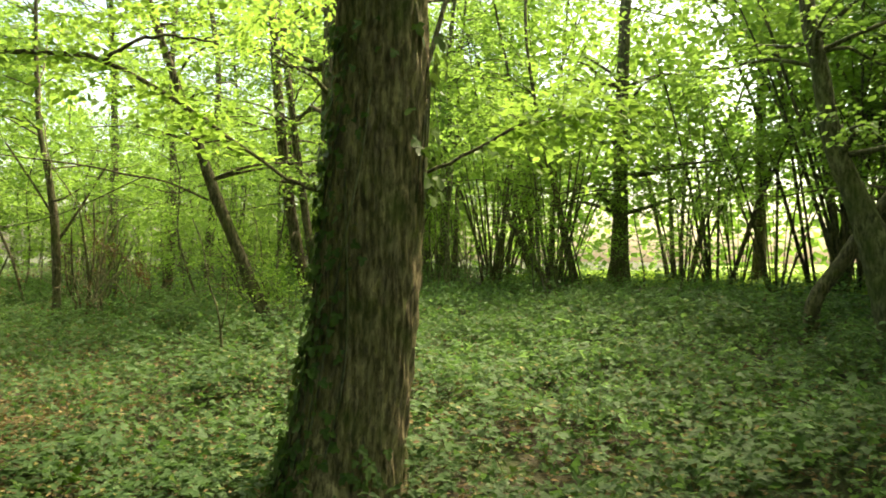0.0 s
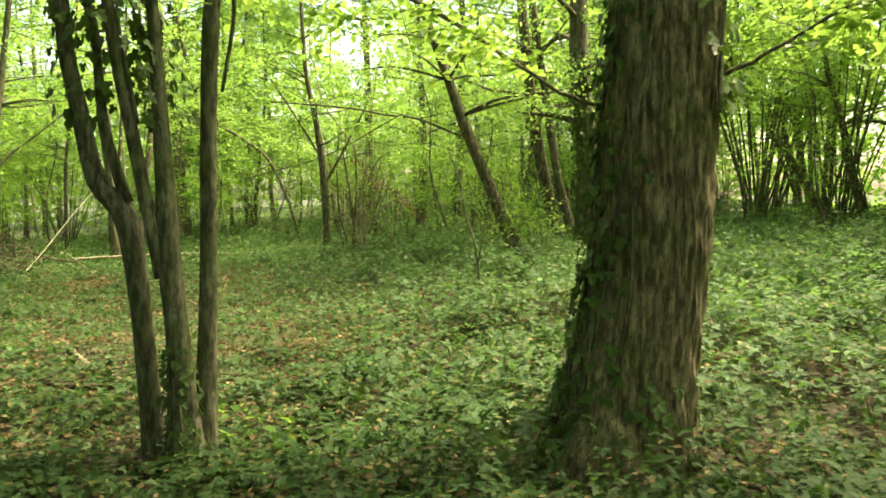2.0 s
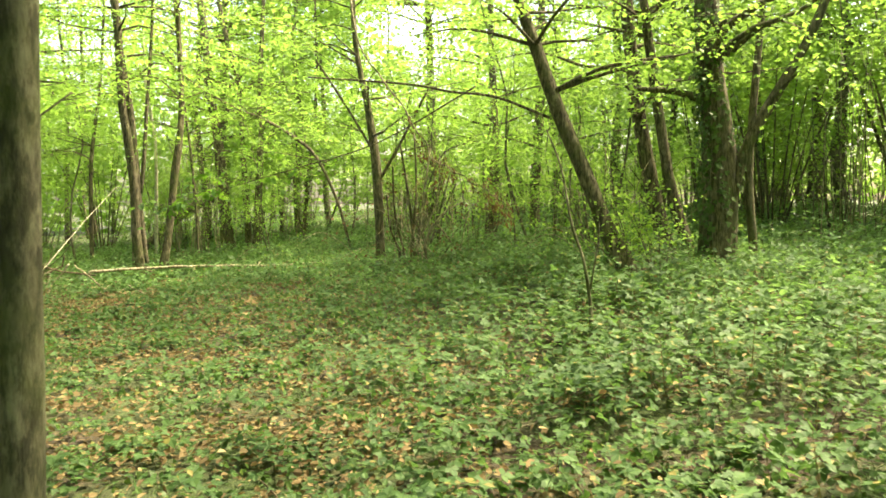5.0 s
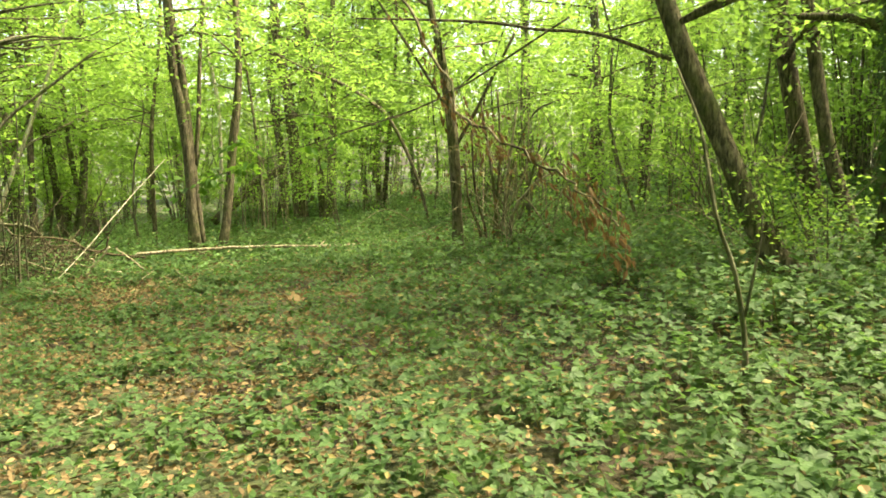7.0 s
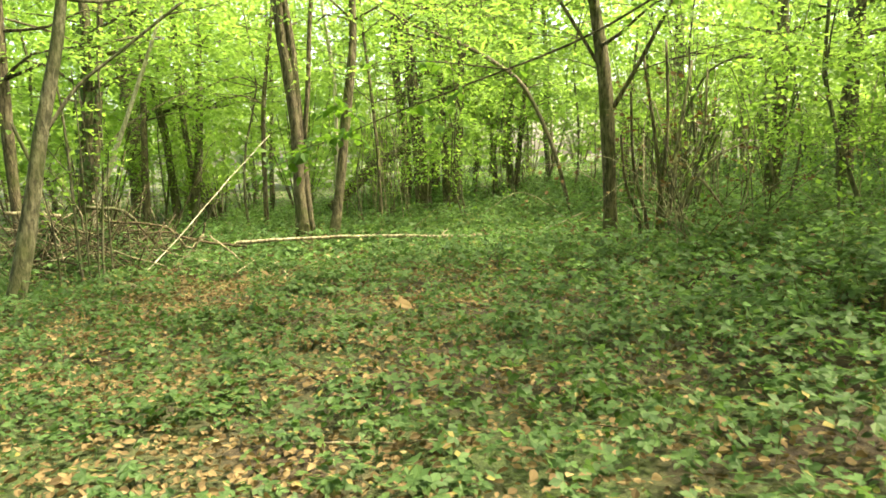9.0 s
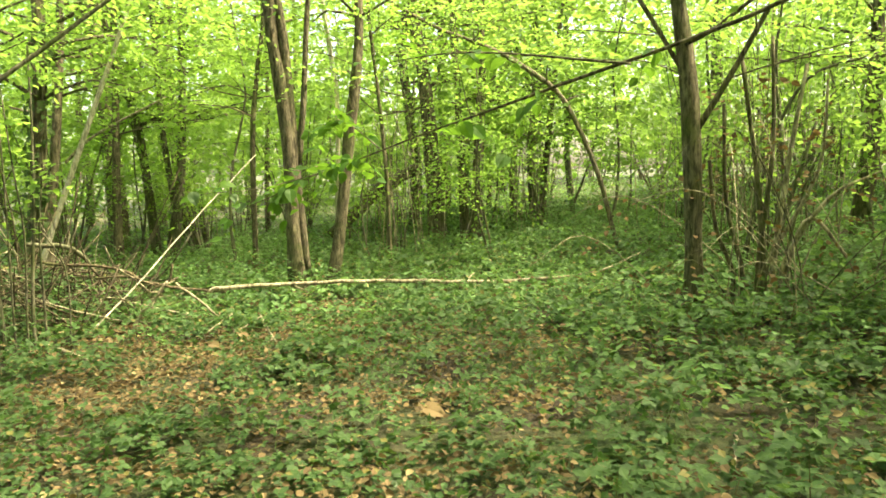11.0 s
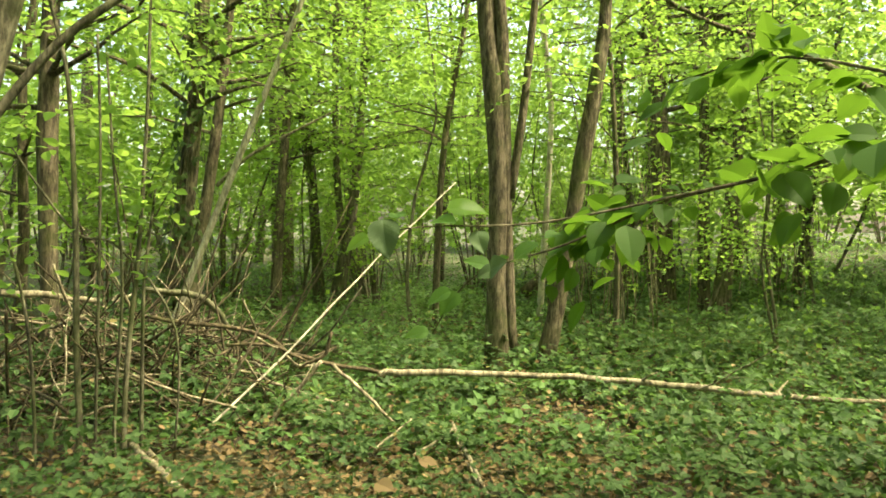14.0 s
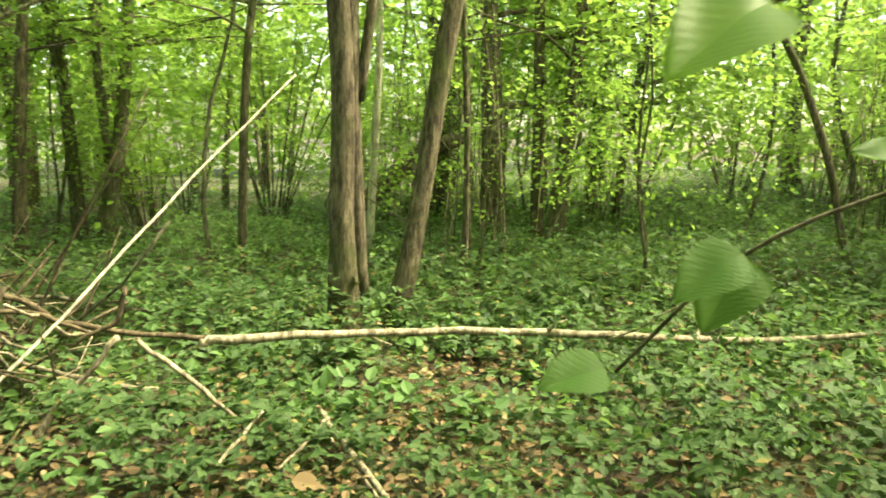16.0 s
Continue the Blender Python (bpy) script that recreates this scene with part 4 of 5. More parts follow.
stick("brush_log", BRUSHLOG[:1], DEAD_WOOD, "pale log lying in brushwood", "log", 9, 11)
stick("brush_log", BRUSHLOG[1:], BARK_GREY, "mossy broken log lying in brushwood", "log", 9, 12)
pile = thing("brush_pile", "tangled heap of dry grey-brown brushwood", "brushwood")
r6 = np.random.default_rng(31)
for k in range(420):
    x, y = r6.normal(-12.75, 0.6), r6.normal(7.75, 0.8)
    if y > 9.0 or x > -11.6:
        continue
    a, ln, up = r6.uniform(0, 6.28), r6.uniform(0.4, 1.5), r6.normal(0.15, 0.75)
    z = float(ground_z(x, y)) + r6.uniform(0.02, 0.75) * math.exp(-((x + 12.8) ** 2 + (y - 7.6) ** 2) / 1.4)
    c, d = math.cos(a) * ln / 2, math.sin(a) * ln / 2
    r = r6.uniform(0.003, 0.011)
    stem("stick", [(x - c, y - d, max(z - up * ln / 2, 0.0), r), (x - c * 0.3 + r6.normal(0, 0.05), y - d * 0.3 + r6.normal(0, 0.05), max(z - up * ln * 0.15, 0.01), r),
                   (x + c * 0.4 + r6.normal(0, 0.05), y + d * 0.4 + r6.normal(0, 0.05), z + up * ln * 0.2 + 0.03, r * 0.8), (x + c, y + d, max(z + up * ln / 2, 0.02), r * 0.4)],
         DEAD_WOOD if k % 6 == 0 else ROTTEN, pile, 4, 0.05, k, steps=2)
for k in range(48):
    x, y = r6.uniform(-13.4, -11.7), r6.uniform(6.4, 8.9)
    a, ln, up = r6.uniform(0, 6.28), r6.uniform(0.7, 2.0), r6.normal(0.35, 0.5)
    z = float(ground_z(x, y)) + r6.uniform(0.05, 0.55)
    c, d, r = math.cos(a) * ln / 2, math.sin(a) * ln / 2, r6.uniform(0.004, 0.014)
    stem("stick", [(x - c, y - d, max(z - abs(up) * ln / 2, 0.0), r), (x + r6.normal(0, 0.06), y + r6.normal(0, 0.06), z, r * 0.9), (x + c, y + d, z + abs(up) * ln / 2, r * 0.5)],
         (DEAD_WOOD, ROTTEN, BARK_GREY)[k % 3], pile, 6, 0.06, k, steps=3, wobble=0.022)
for k in range(60):
    x, y = r6.uniform(-12, 3), r6.uniform(3, 12)
    a, ln = r6.uniform(0, 6.28), r6.uniform(0.25, 0.9)
    z = float(ground_z(x, y)) + 0.04
    c, d = math.cos(a) * ln / 2, math.sin(a) * ln / 2
    stick("twig", [[(x - c, y - d, z, 0.006), (x + r6.normal(0, 0.04), y + r6.normal(0, 0.04), z + 0.03, 0.006), (x + c, y + d, z + r6.uniform(0, 0.1), 0.003)]],
          DEAD_WOOD if k % 2 else ROTTEN, "thin dry twig lying among leaves", "twig", 5, k)

tangle = crown_on([[(-13.4, 7.0, 0.3, 0.01), (-12.7, 7.6, 0.7, 0.01), (-12.3, 8.3, 0.5, 0.01)], [(-13.2, 8.2, 0.4, 0.01), (-12.6, 7.4, 0.6, 0.01), (-12.2, 6.8, 0.3, 0.01)]], 48, 7, 0.5, 0.06, r6)
tagged(part("brush_leaves", leaves("brush_leaves", *tangle, OVATE, LEAF_BRAMBLE), pile, "green bramble leaves over the brushwood"), kind="stuff")

# ---- a withered hanging branch and a leafy one reaching into the way ----
ob = thing("withered_branch", "bare hanging branch with rust-brown withered leaves", "branch")
W = [(-4.52, 9.23, 4.1, 0.02), (-3.72, 8.48, 3.25, 0.016), (-2.917, 7.932, 2.502, 0.012), (-2.513, 7.806, 2.161, 0.011), (-2.216, 7.725, 1.912, 0.01), (-2.069, 7.686, 1.757, 0.009), (-1.911, 7.653, 1.658, 0.008), (-1.76, 7.66, 1.584, 0.007), (-1.622, 7.656, 1.533, 0.006), (-1.544, 7.661, 1.478, 0.005), (-1.474, 7.655, 1.427, 0.003)]
stem("shaft", [(x, y, z, r * 0.45) for x, y, z, r in W], BARK_BROWN, ob, 6, 0.06, 1, wobble=0.008)
for k, (t, n) in enumerate(((0.32, 8), (0.4, 10), (0.48, 14), (0.55, 10), (0.6, 16), (0.66, 12), (0.74, 10), (0.82, 14), (0.88, 16), (0.93, 10), (0.99, 14))):
    line = smooth_line(W, 8)
    c = line[int(t * (len(line) - 1))][:3]
    n *= 3
    p = c + r6.normal(0, 0.014, (n, 3)) + np.array([0.25, 0, -1]) * r6.uniform(-0.03, 0.09, (n, 1))
    w = r6.normal(0, 0.3, (n, 3)) + np.array([0.35, 0.1, -1.0])
    part("withered_spray", leaves("withered_spray", p, w, r6.normal(0, 1, (n, 3)), r6.uniform(0.012, 0.032, n), NARROW, LEAF_RUST), ob, "curled rust-brown dead leaves")["kind"] = "stuff"

ob = thing("leafy_branch", "thin dark branch with large fresh hazel leaves", "branch")
H = [(-4.6, 10.9, 2.7, 0.009), (-5.6, 10.4, 2.15, 0.008), (-6.53, 10.0, 1.9, 0.007), (-7.3, 9.75, 1.74, 0.005), (-8.0, 9.52, 1.58, 0.004), (-8.62, 9.34, 1.47, 0.002)]
side = [[(-7.6, 9.65, 1.68, 0.004), (-8.1, 9.65, 1.85, 0.003), (-8.5, 9.62, 1.86, 0.002)], [(-6.2, 10.1, 1.95, 0.006), (-6.9, 9.8, 2.08, 0.004), (-7.5, 9.6, 2.1, 0.002)],
        [(-8.05, 9.5, 1.57, 0.003), (-8.32, 9.2, 1.48, 0.003), (-8.301, 8.903, 1.462, 0.002), (-8.425, 8.813, 1.438, 0.001)],
        [(-8.2, 9.46, 1.55, 0.003), (-8.34, 9.26, 1.43, 0.003), (-8.491, 9.123, 1.361, 0.002), (-8.613, 9.075, 1.287, 0.002), (-8.71, 9.034, 1.163, 0.001)]]
stem("shaft", H, BARK_DARK, ob, 7, 0.05, 1)
for k, s in enumerate(side):
    stem("side_twig", s, BARK_DARK, ob, 5, 0.03, k)
part("foliage", leaves("foliage", *crown_on([H[1:4], H[3:], H[3:], H[3:], H[3:], side[0], side[0], side[1]], 6, 5, 0.2, 0.074, r6), FINE, LEAF_HAZEL_SHADED), ob)

# place, way of the tip, upper face, length, material (lit or shaded hazel copy)
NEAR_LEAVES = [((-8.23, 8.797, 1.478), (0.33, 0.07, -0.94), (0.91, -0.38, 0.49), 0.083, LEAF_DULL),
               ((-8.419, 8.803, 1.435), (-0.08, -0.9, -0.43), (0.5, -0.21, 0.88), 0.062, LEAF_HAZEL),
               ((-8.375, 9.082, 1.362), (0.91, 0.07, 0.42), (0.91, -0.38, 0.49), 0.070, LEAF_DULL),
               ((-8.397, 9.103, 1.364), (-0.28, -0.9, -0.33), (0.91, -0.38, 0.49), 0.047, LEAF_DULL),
               ((-8.594, 9.052, 1.294), (-0.2, -0.89, -0.41), (0.5, -0.21, 0.88), 0.072, LEAF_HAZEL_SHADED),
               ((-8.611, 9.078, 1.287), (0.09, -0.74, -0.67), (0.5, -0.21, 0.88), 0.078, LEAF_HAZEL_SHADED),
               ((-8.715, 9.027, 1.166), (-0.2, -0.98, -0.07), (0.5, -0.21, 0.88), 0.071, LEAF_HAZEL_SHADED),
               ((-8.484, 9.116, 1.363), (-0.39, -0.84, 0.38), (0.5, -0.21, 0.88), 0.068, LEAF_HAZEL_SHADED),
               ((-8.48, 9.12, 1.365), (0.76, 0.33, 0.56), (0.5, -0.21, 0.88), 0.061, LEAF_HAZEL_SHADED),
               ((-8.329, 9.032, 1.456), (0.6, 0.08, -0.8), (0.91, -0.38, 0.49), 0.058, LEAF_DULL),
               ((-8.328, 8.931, 1.476), (0.88, 0.46, 0.08), (0.5, -0.21, 0.88), 0.065, LEAF_HAZEL_SHADED),
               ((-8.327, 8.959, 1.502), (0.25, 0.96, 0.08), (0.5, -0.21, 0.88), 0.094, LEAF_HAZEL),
               ((-8.375, 9.138, 1.384), (0.88, 0.25, 0.4), (0.5, -0.21, 0.88), 0.054, LEAF_HAZEL_SHADED),
               ((-8.252, 8.834, 1.478), (-0.9, 0.14, 0.42), (0.5, -0.21, 0.88), 0.048, LEAF_HAZEL_SHADED)]
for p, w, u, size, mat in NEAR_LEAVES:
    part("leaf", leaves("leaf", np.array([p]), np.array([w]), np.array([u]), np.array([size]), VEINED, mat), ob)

# ---- large curled leaves on the floor ----
for k, (x, y) in enumerate(((-5.74, 9.2), (-6.56, 9.41), (-5.3, 8.98), (-10.72, 9.5), (-4.4, 8.3), (-7.7, 9.9), (-10.4, 9.2), (-9.0, 9.9))):
    z = float(ground_z(x, y)) + 0.13
    me = leaves("curled_leaf", np.array([(x, y, z)]), r6.normal(0, 1, (1, 3)) * (1, 1, 0.3), np.array([(0.3, -0.5, 1.0)]), np.array([r6.uniform(0.11, 0.16)]), FINE, LEAF_DRY)
    tagged(new("curled_leaf", me), "large curled pale brown leaf on the floor", "leaf")


# ---- the wood beyond ----
def wood_tree(seed, height, r, low, limbs, reach, leaf, material, lean=0.3, top=6.0):
    r2 = np.random.default_rng(seed)
    a = r2.uniform(0, 6.28)
    pts = [(0, 0, -0.1, r * 1.25)]
    for k in np.linspace(0.12, 1, 6):
        pts.append((math.cos(a) * lean * k + r2.normal(0, 0.1), math.sin(a) * lean * k + r2.normal(0, 0.1), height * k, r * (1.02 - 0.85 * k)))
    ob = thing("woodland_tree", "slender woodland tree with yellow-green foliage", "tree", "trees of the wood beyond")
    stem("trunk", pts, material, ob, 7, 0.06, seed, steps=2)
    lb = branches(pts, low, limbs, reach, r2, high=top)
    v, f = joined([tube(b, 3, 1, 0.0, 0, k) for k, b in enumerate(lb)])
    tagged(part("branchwork", mesh_of("branches", v, f, material), ob), kind="stuff")
    part("crown", leaves("crown", *crown_on(lb, 10, 17, 1.0, leaf * 0.75, r2), SIMPLE, LEAF_CANOPY), ob)
    return ob


def bush(seed, height, stems, spread, leaf, twigs, label, name="hazel_bush", material=None, group="hazel bushes"):
    r2 = np.random.default_rng(seed)
    ob = thing(name, label, "bush", group)
    rods = []
    for i in range(stems):
        a = r2.uniform(0, 6.28)
        h = height * r2.uniform(0.55, 1.0)
        s = spread * r2.uniform(0.2, 1.0)
        c, d = math.cos(a), math.sin(a)
        r = r2.uniform(0.008, 0.022)
        rods.append([(c * 0.12, d * 0.12, -0.08, r * 1.2), (c * (0.12 + 0.3 * s), d * (0.12 + 0.3 * s), h * 0.4, r),
                     (c * (0.1 + 0.65 * s), d * (0.1 + 0.65 * s), h * 0.75, r * 0.7), (c * (0.1 + s), d * (0.1 + s), h, r * 0.3)])
        stem("stem", rods[-1], material or BARK_DARK, ob, 5, 0.04, i, steps=2)
    tops = [[p for p in smooth_line(s, 3) if p[2] > height * 0.22] for s in rods]
    part("foliage", leaves("foliage", *crown_on([t for t in tops if len(t) > 1], twigs, 11, 0.75, leaf * 0.85, r2), SIMPLE, LEAF_HAZEL), ob)
    return ob


def bank(x, y):
    return 0.35 * x + 0.94 * y


def clear(x, y):
    """Whether a place lies outside the strip of the walk and its open view."""
    u = np.array([x, y])
    a, b = np.array([3.0, 2.0]), np.array([-9.0, 9.2])
    t = np.clip(np.dot(u - a, b - a) / np.dot(b - a, b - a), 0, 1)
    return np.linalg.norm(u - a - t * (b - a))


kinds = [wood_tree(40, 12, 0.09, 1.6, 38, 2.3, 0.13, BARK_GREY, 0.3, 8.5), wood_tree(41, 10, 0.065, 1.2, 36, 2.0, 0.125, BARK_BROWN, 0.8, 8.0), wood_tree(42, 13, 0.12, 2.2, 40, 2.6, 0.14, BARK_DARK, 0.3, 10.0),
         wood_tree(43, 7, 0.045, 0.8, 28, 1.8, 0.12, BARK_GREY, 0.9), wood_tree(44, 11, 0.075, 1.4, 36, 2.1, 0.13, BARK_BROWN, 0.6, 8.5)]
shrubs = [bush(60, 3.6, 9, 1.6, 0.11, 18, "many-stemmed hazel bush with fresh green leaves"), bush(61, 2.4, 8, 1.3, 0.1, 18, "many-stemmed hazel bush with fresh green leaves"),
          bush(62, 4.8, 14, 2.2, 0.12, 17, "many-stemmed hazel bush with fresh green leaves")]
first = {}
r3 = np.random.default_rng(5)
spots = []
for _ in range(6000):
    x, y = r3.uniform(-46, 26), r3.uniform(-16, 44)
    u = 0.35 * x + 0.94 * y
    d = clear(x, y)
    # unseen near side is planted closer in, only to shade the foreground
    near_side = x > -8.5 and y < 2.0 - 0.6 * (x - 3.0)
    if d < (3.5 if near_side else 11.0) or d > 32 or (u > 17.0 and x > -7) or (x > 1 and y > 9):
        continue
    if all((x - p) ** 2 + (y - q) ** 2 > 2.0 ** 2 for p, q in spots):
        spots.append((x, y))
    if len(spots) > 168:
        break
for k, (x, y) in enumerate(spots):
    src = (kinds + shrubs)[int(r3.choice(8, p=[0.12, 0.14, 0.08, 0.16, 0.12, 0.14, 0.12, 0.12]))]
    m = pose(x, y, float(ground_z(x, y)), 0, 0, float(r3.uniform(0, 360)))
    if src not in first:
        first[src] = True
        src.matrix_basis = m
    else:
        copy_thing(src, m)


# ---- trees along the far side of the bank ----
for k in range(15):
    x = r3.uniform(-11.0, -3.5)
    y = (r3.uniform(19.0, 26.0) - 0.35 * x) / 0.94
    copy_thing(kinds[int(r3.integers(5))], pose(x, y, float(ground_z(x, y)), 0, 0, float(r3.uniform(0, 360))))

# ---- unseen tall trees added on the near side, their crowns shade the walk ----
sky_blocker = wood_tree(45, 14, 0.17, 6.0, 75, 6.2, 0.2, BARK_BROWN, 0.4, 12.0)
sky_blocker.matrix_basis = pose(5.4, 1.2, 0)
for k, (x, y) in enumerate(((4.6, 0.4), (0.4, 2.4), (-6.0, 4.8), (1.6, -0.6), (-3.6, 3.4), (-10.0, 4.4), (6.6, 6.0), (-2.6, -1.6), (3.6, -3.4))):
    copy_thing(sky_blocker, pose(x, y, float(ground_z(x, y)), 0, 0, 47 * k))

for k, (x, y) in enumerate(((-17.0, 22.5), (-11.5, 25.0), (-6.0, 25.5), (-22.0, 17.5), (-25.0, 11.0), (-26.0, 5.0), (7.5, 22.0), (3.5, 25.0), (11.0, 17.0))):
    copy_thing(sky_blocker, pose(x, y, float(ground_z(x, y)), 0, 0, 71 * k))

# ---- trees behind the walk and small shrubs between the trunks ----
# the first eight stand out of view, added to shade the foreground
for k, (x, y) in enumerate(((4.5, -1.0), (0.5, 0.5), (-2.5, 2.2), (7.0, 3.5), (6.2, 7.5), (-5.5, 3.6), (-8.5, 5.0), (2.0, -3.5), (6.8, 11.0), (8.8, 15.0), (5.2, 21.5), (6.2, 18.4), (7.0, 15.6), (6.9, 20.6), (9.4, 22.0), (5.2, 24.0), (10.0, 19.4), (8.0, 19.0), (-4.0, 21.0), (7.6, 23.0))):
    copy_thing(kinds[(0, 2, 4)[k % 3]], pose(x, y, float(ground_z(x, y)), 0, 0, 61 * k))
for k, (x, y) in enumerate(((-13.4, 18.2), (-16.0, 16.5))):
    copy_thing(kinds[(3, 1)[k % 2]], pose(x, y, float(ground_z(x, y)), 0, 0, 73 * k))
for k, (x, y) in enumerate(((-17.5, 6.8), (-19.2, 8.3), (-16.8, 5.0), (-20.0, 5.6), (-18.2, 3.8))):
    copy_thing(shrubs[(1, 0)[k % 2]], pose(x, y, float(ground_z(x, y)), 0, 0, 83 * k))
for k, (x, y) in enumerate(((-18.0, 7.6), (-16.4, 6.0), (-17.2, 9.0), (-19.0, 5.0))):
    copy_thing(kinds[(3, 1, 4)[k % 3]], pose(x, y, float(ground_z(x, y)), 0, 0, 57 * k))
low_bush = bush(63, 1.6, 9, 0.9, 0.08, 9, "low leafy bush between trunks", "low_bush", BARK_GREY, "low bushes")
low_bush.matrix_basis = pose(-5.4, 14.6, float(ground_z(-5.4, 14.6)))
for x, y, k in ((-3.4, 12.75, 0.6), (-3.9, 13.1, 0.7)):
    copy_thing(low_bush, pose(x, y, float(ground_z(x, y)), 0, 0, 140 * k) @ Matrix.Scale(k, 4))
r7 = np.random.default_rng(15)
for k in range(38):
    x, y = r7.uniform(-24, 3), r7.uniform(6, 24)
    if 9.0 < clear(x, y) < 17 and bank(x, y) < 18 and y > 7.5 and x < -5.5:
        copy_thing(low_bush, pose(x, y, float(ground_z(x, y)), 0, 0, float(r7.uniform(0, 360))))

for k in range(46):
    x = r7.uniform(-24, -3)
    y = (r7.uniform(17.5, 27) - 0.35 * x) / 0.94
    copy_thing(low_bush, pose(x, y, float(ground_z(x, y)), 0, 0, float(r7.uniform(0, 360))) @ Matrix.Scale(float(r7.uniform(0.8, 1.5)), 4))

# ---- thin saplings between the trunks ----
thin = wood_tree(46, 5.0, 0.022, 1.0, 12, 0.9, 0.085, BARK_GREY, 0.7, 5.0)
tagged(thin, "thin upright sapling with sparse leaves", "sapling", "saplings")
thin.name = "sapling"
thin.matrix_basis = pose(-9.6, 15.2, float(ground_z(-9.6, 15.2)))
for k in range(110):
    x, y = r7.uniform(-24, 2), r7.uniform(7, 22)
    if 5.2 < clear(x, y) < 14 and bank(x, y) < 18 and y > 7.5 and not (x > -4.5 and clear(x, y) < 9):
        copy_thing(thin, pose(x, y, float(ground_z(x, y)), float(r7.normal(0, 5)), float(r7.normal(0, 5)), float(r7.uniform(0, 360))) @ Matrix.Scale(float(r7.uniform(0.6, 1.3)), 4))

# ---- bare twiggy shrubs between the trunks ----
rods = []
for k in range(26):
    a, h, s = r5.uniform(0, 6.28), r5.uniform(1.0, 3.4), r5.uniform(0.1, 0.9)
    x, y = r5.normal(0, 0.3, 2)
    rods.append([(x, y, -0.03, 0.009), (x + math.cos(a) * s * 0.3, y + math.sin(a) * s * 0.3, h * 0.5, 0.007), (x + math.cos(a) * s + r5.normal(0, 0.1), y + math.sin(a) * s, h, 0.003)])
    if k % 2:
        p = rods[-1][1]
        rods.append([p, (p[0] + r5.normal(0, 0.25), p[1] + r5.normal(0, 0.25), p[2] + 0.4, 0.004), (p[0] + r5.normal(0, 0.5), p[1] + r5.normal(0, 0.5), p[2] + 0.75, 0.002)])
bare = thing("bare_shrub", "shrub of thin grey-brown twigs with few leaves", "shrub", "bare shrubs")
for k, s in enumerate(rods):
    stem("stem", s, BARK_GREY if k % 3 else DEAD_WOOD, bare, 4, 0.03, k, steps=2)
part("foliage", leaves("foliage", *crown_on(rods, 2, 6, 0.4, 0.06, r5), SIMPLE, LEAF_HAZEL), bare)
bare.matrix_basis = pose(-14.2, 12.6, float(ground_z(-14.2, 12.6)))
for k in range(24):
    x, y = r7.uniform(-22, -1), r7.uniform(7.5, 21)
    if 6.0 < clear(x, y) < 13 and bank(x, y) < 17 and y > 8.2:
        copy_thing(bare, pose(x, y, float(ground_z(x, y)), 0, 0, float(r7.uniform(0, 360))))

# ---- hazel coppice along the bank, and the far edge of the wood ----
for k, (x, y, s) in enumerate(((2.6, 19.8, 1.7), (4.6, 19.4, 1.9), (-2.4, 20.2, 1.6), (6.4, 17.6, 1.8), (7.4, 14.8, 1.7), (8.8, 17.0, 2.0), (-0.9, 19.2, 1.3), (6.2, 12.6, 1.3), (5.6, 22.6, 2.2), (1.5, 24.0, 2.2),
                               (-2.0, 23.0, 2.2), (9.0, 20.5, 2.2), (7.8, 11.0, 1.6), (9.6, 15.0, 2.2), (10.5, 18.0, 2.4), (6.9, 16.2, 2.0), (5.0, 17.8, 1.8))):
    copy_thing(shrubs[2 if k % 3 else 0], pose(x, y, float(ground_z(x, y)), 0, 0, 53 * k + 20) @ Matrix.Scale(s, 4))
for k, (x, y) in enumerate(((2.0, 18.8), (-2.0, 18.2), (3.7, 18.6), (5.4, 17.4), (-4.4, 18.6), (6.6, 15.2), (3.0, 21.5), (6.0, 20.0), (8.2, 17.6), (8.6, 13.5), (-6.6, 20.5), (6.6, 17.0), (5.6, 15.6), (7.0, 13.0), (5.4, 19.2), (6.2, 14.2))):
    copy_thing(shrubs[2 if k % 3 else 0], pose(x, y, float(ground_z(x, y)), 0, 0, 77 * k))


def far_edge(name, n, d0, d1, top, size, label, seed):
    r2 = np.random.default_rng(seed)
    a = r2.uniform(0, 2 * math.pi, n)
    d = r2.uniform(d0, d1, n)
    x, y = -4 + d * np.cos(a), 8 + d * np.sin(a)
    bulge = 0.75 + 0.25 * np.sin(a * 19 + 1) * np.sin(a * 7) + 0.12 * np.sin(a * 53)
    z = ground_z(x, y) + top * bulge * r2.uniform(0.0, 1, n) ** 0.8
    ways = np.stack([np.cos(a + r2.normal(0, 1.5, n)), np.sin(a + r2.normal(0, 1.5, n)), r2.normal(-0.2, 0.4, n)], 1)
    me = leaves(name, np.stack([x, y, z], 1), ways, np.array([0, 0, 1.0]) + r2.normal(0, 0.7, (n, 3)), size * r2.uniform(0.6, 1.3, n), SIMPLE, LEAF_CANOPY)
    return tagged(new(name, me), label, "woodland", kind="stuff")


far_edge("far_woods", 80000, 36, 48, 15, 0.55, "far woodland edge of dense yellow-green foliage", 9)

# ---- low plants on the floor ----
def scatter(n, x0, x1, y0, y1, keep):
    x, y = rng.uniform(x0, x1, n), rng.uniform(y0, y1, n)
    ok = rng.uniform(0, 1, n) < keep(x, y)
    return x[ok], y[ok]


def patch(x, y, s, seed):
    return 0.5 + 0.25 * (np.sin(x * s + seed) + np.sin(y * s * 1.1 + 2 * seed)) * np.cos((x - y) * s * 0.6 + seed) + 0.25 * np.sin(x * s * 2.3 - y * s * 1.7 + seed)


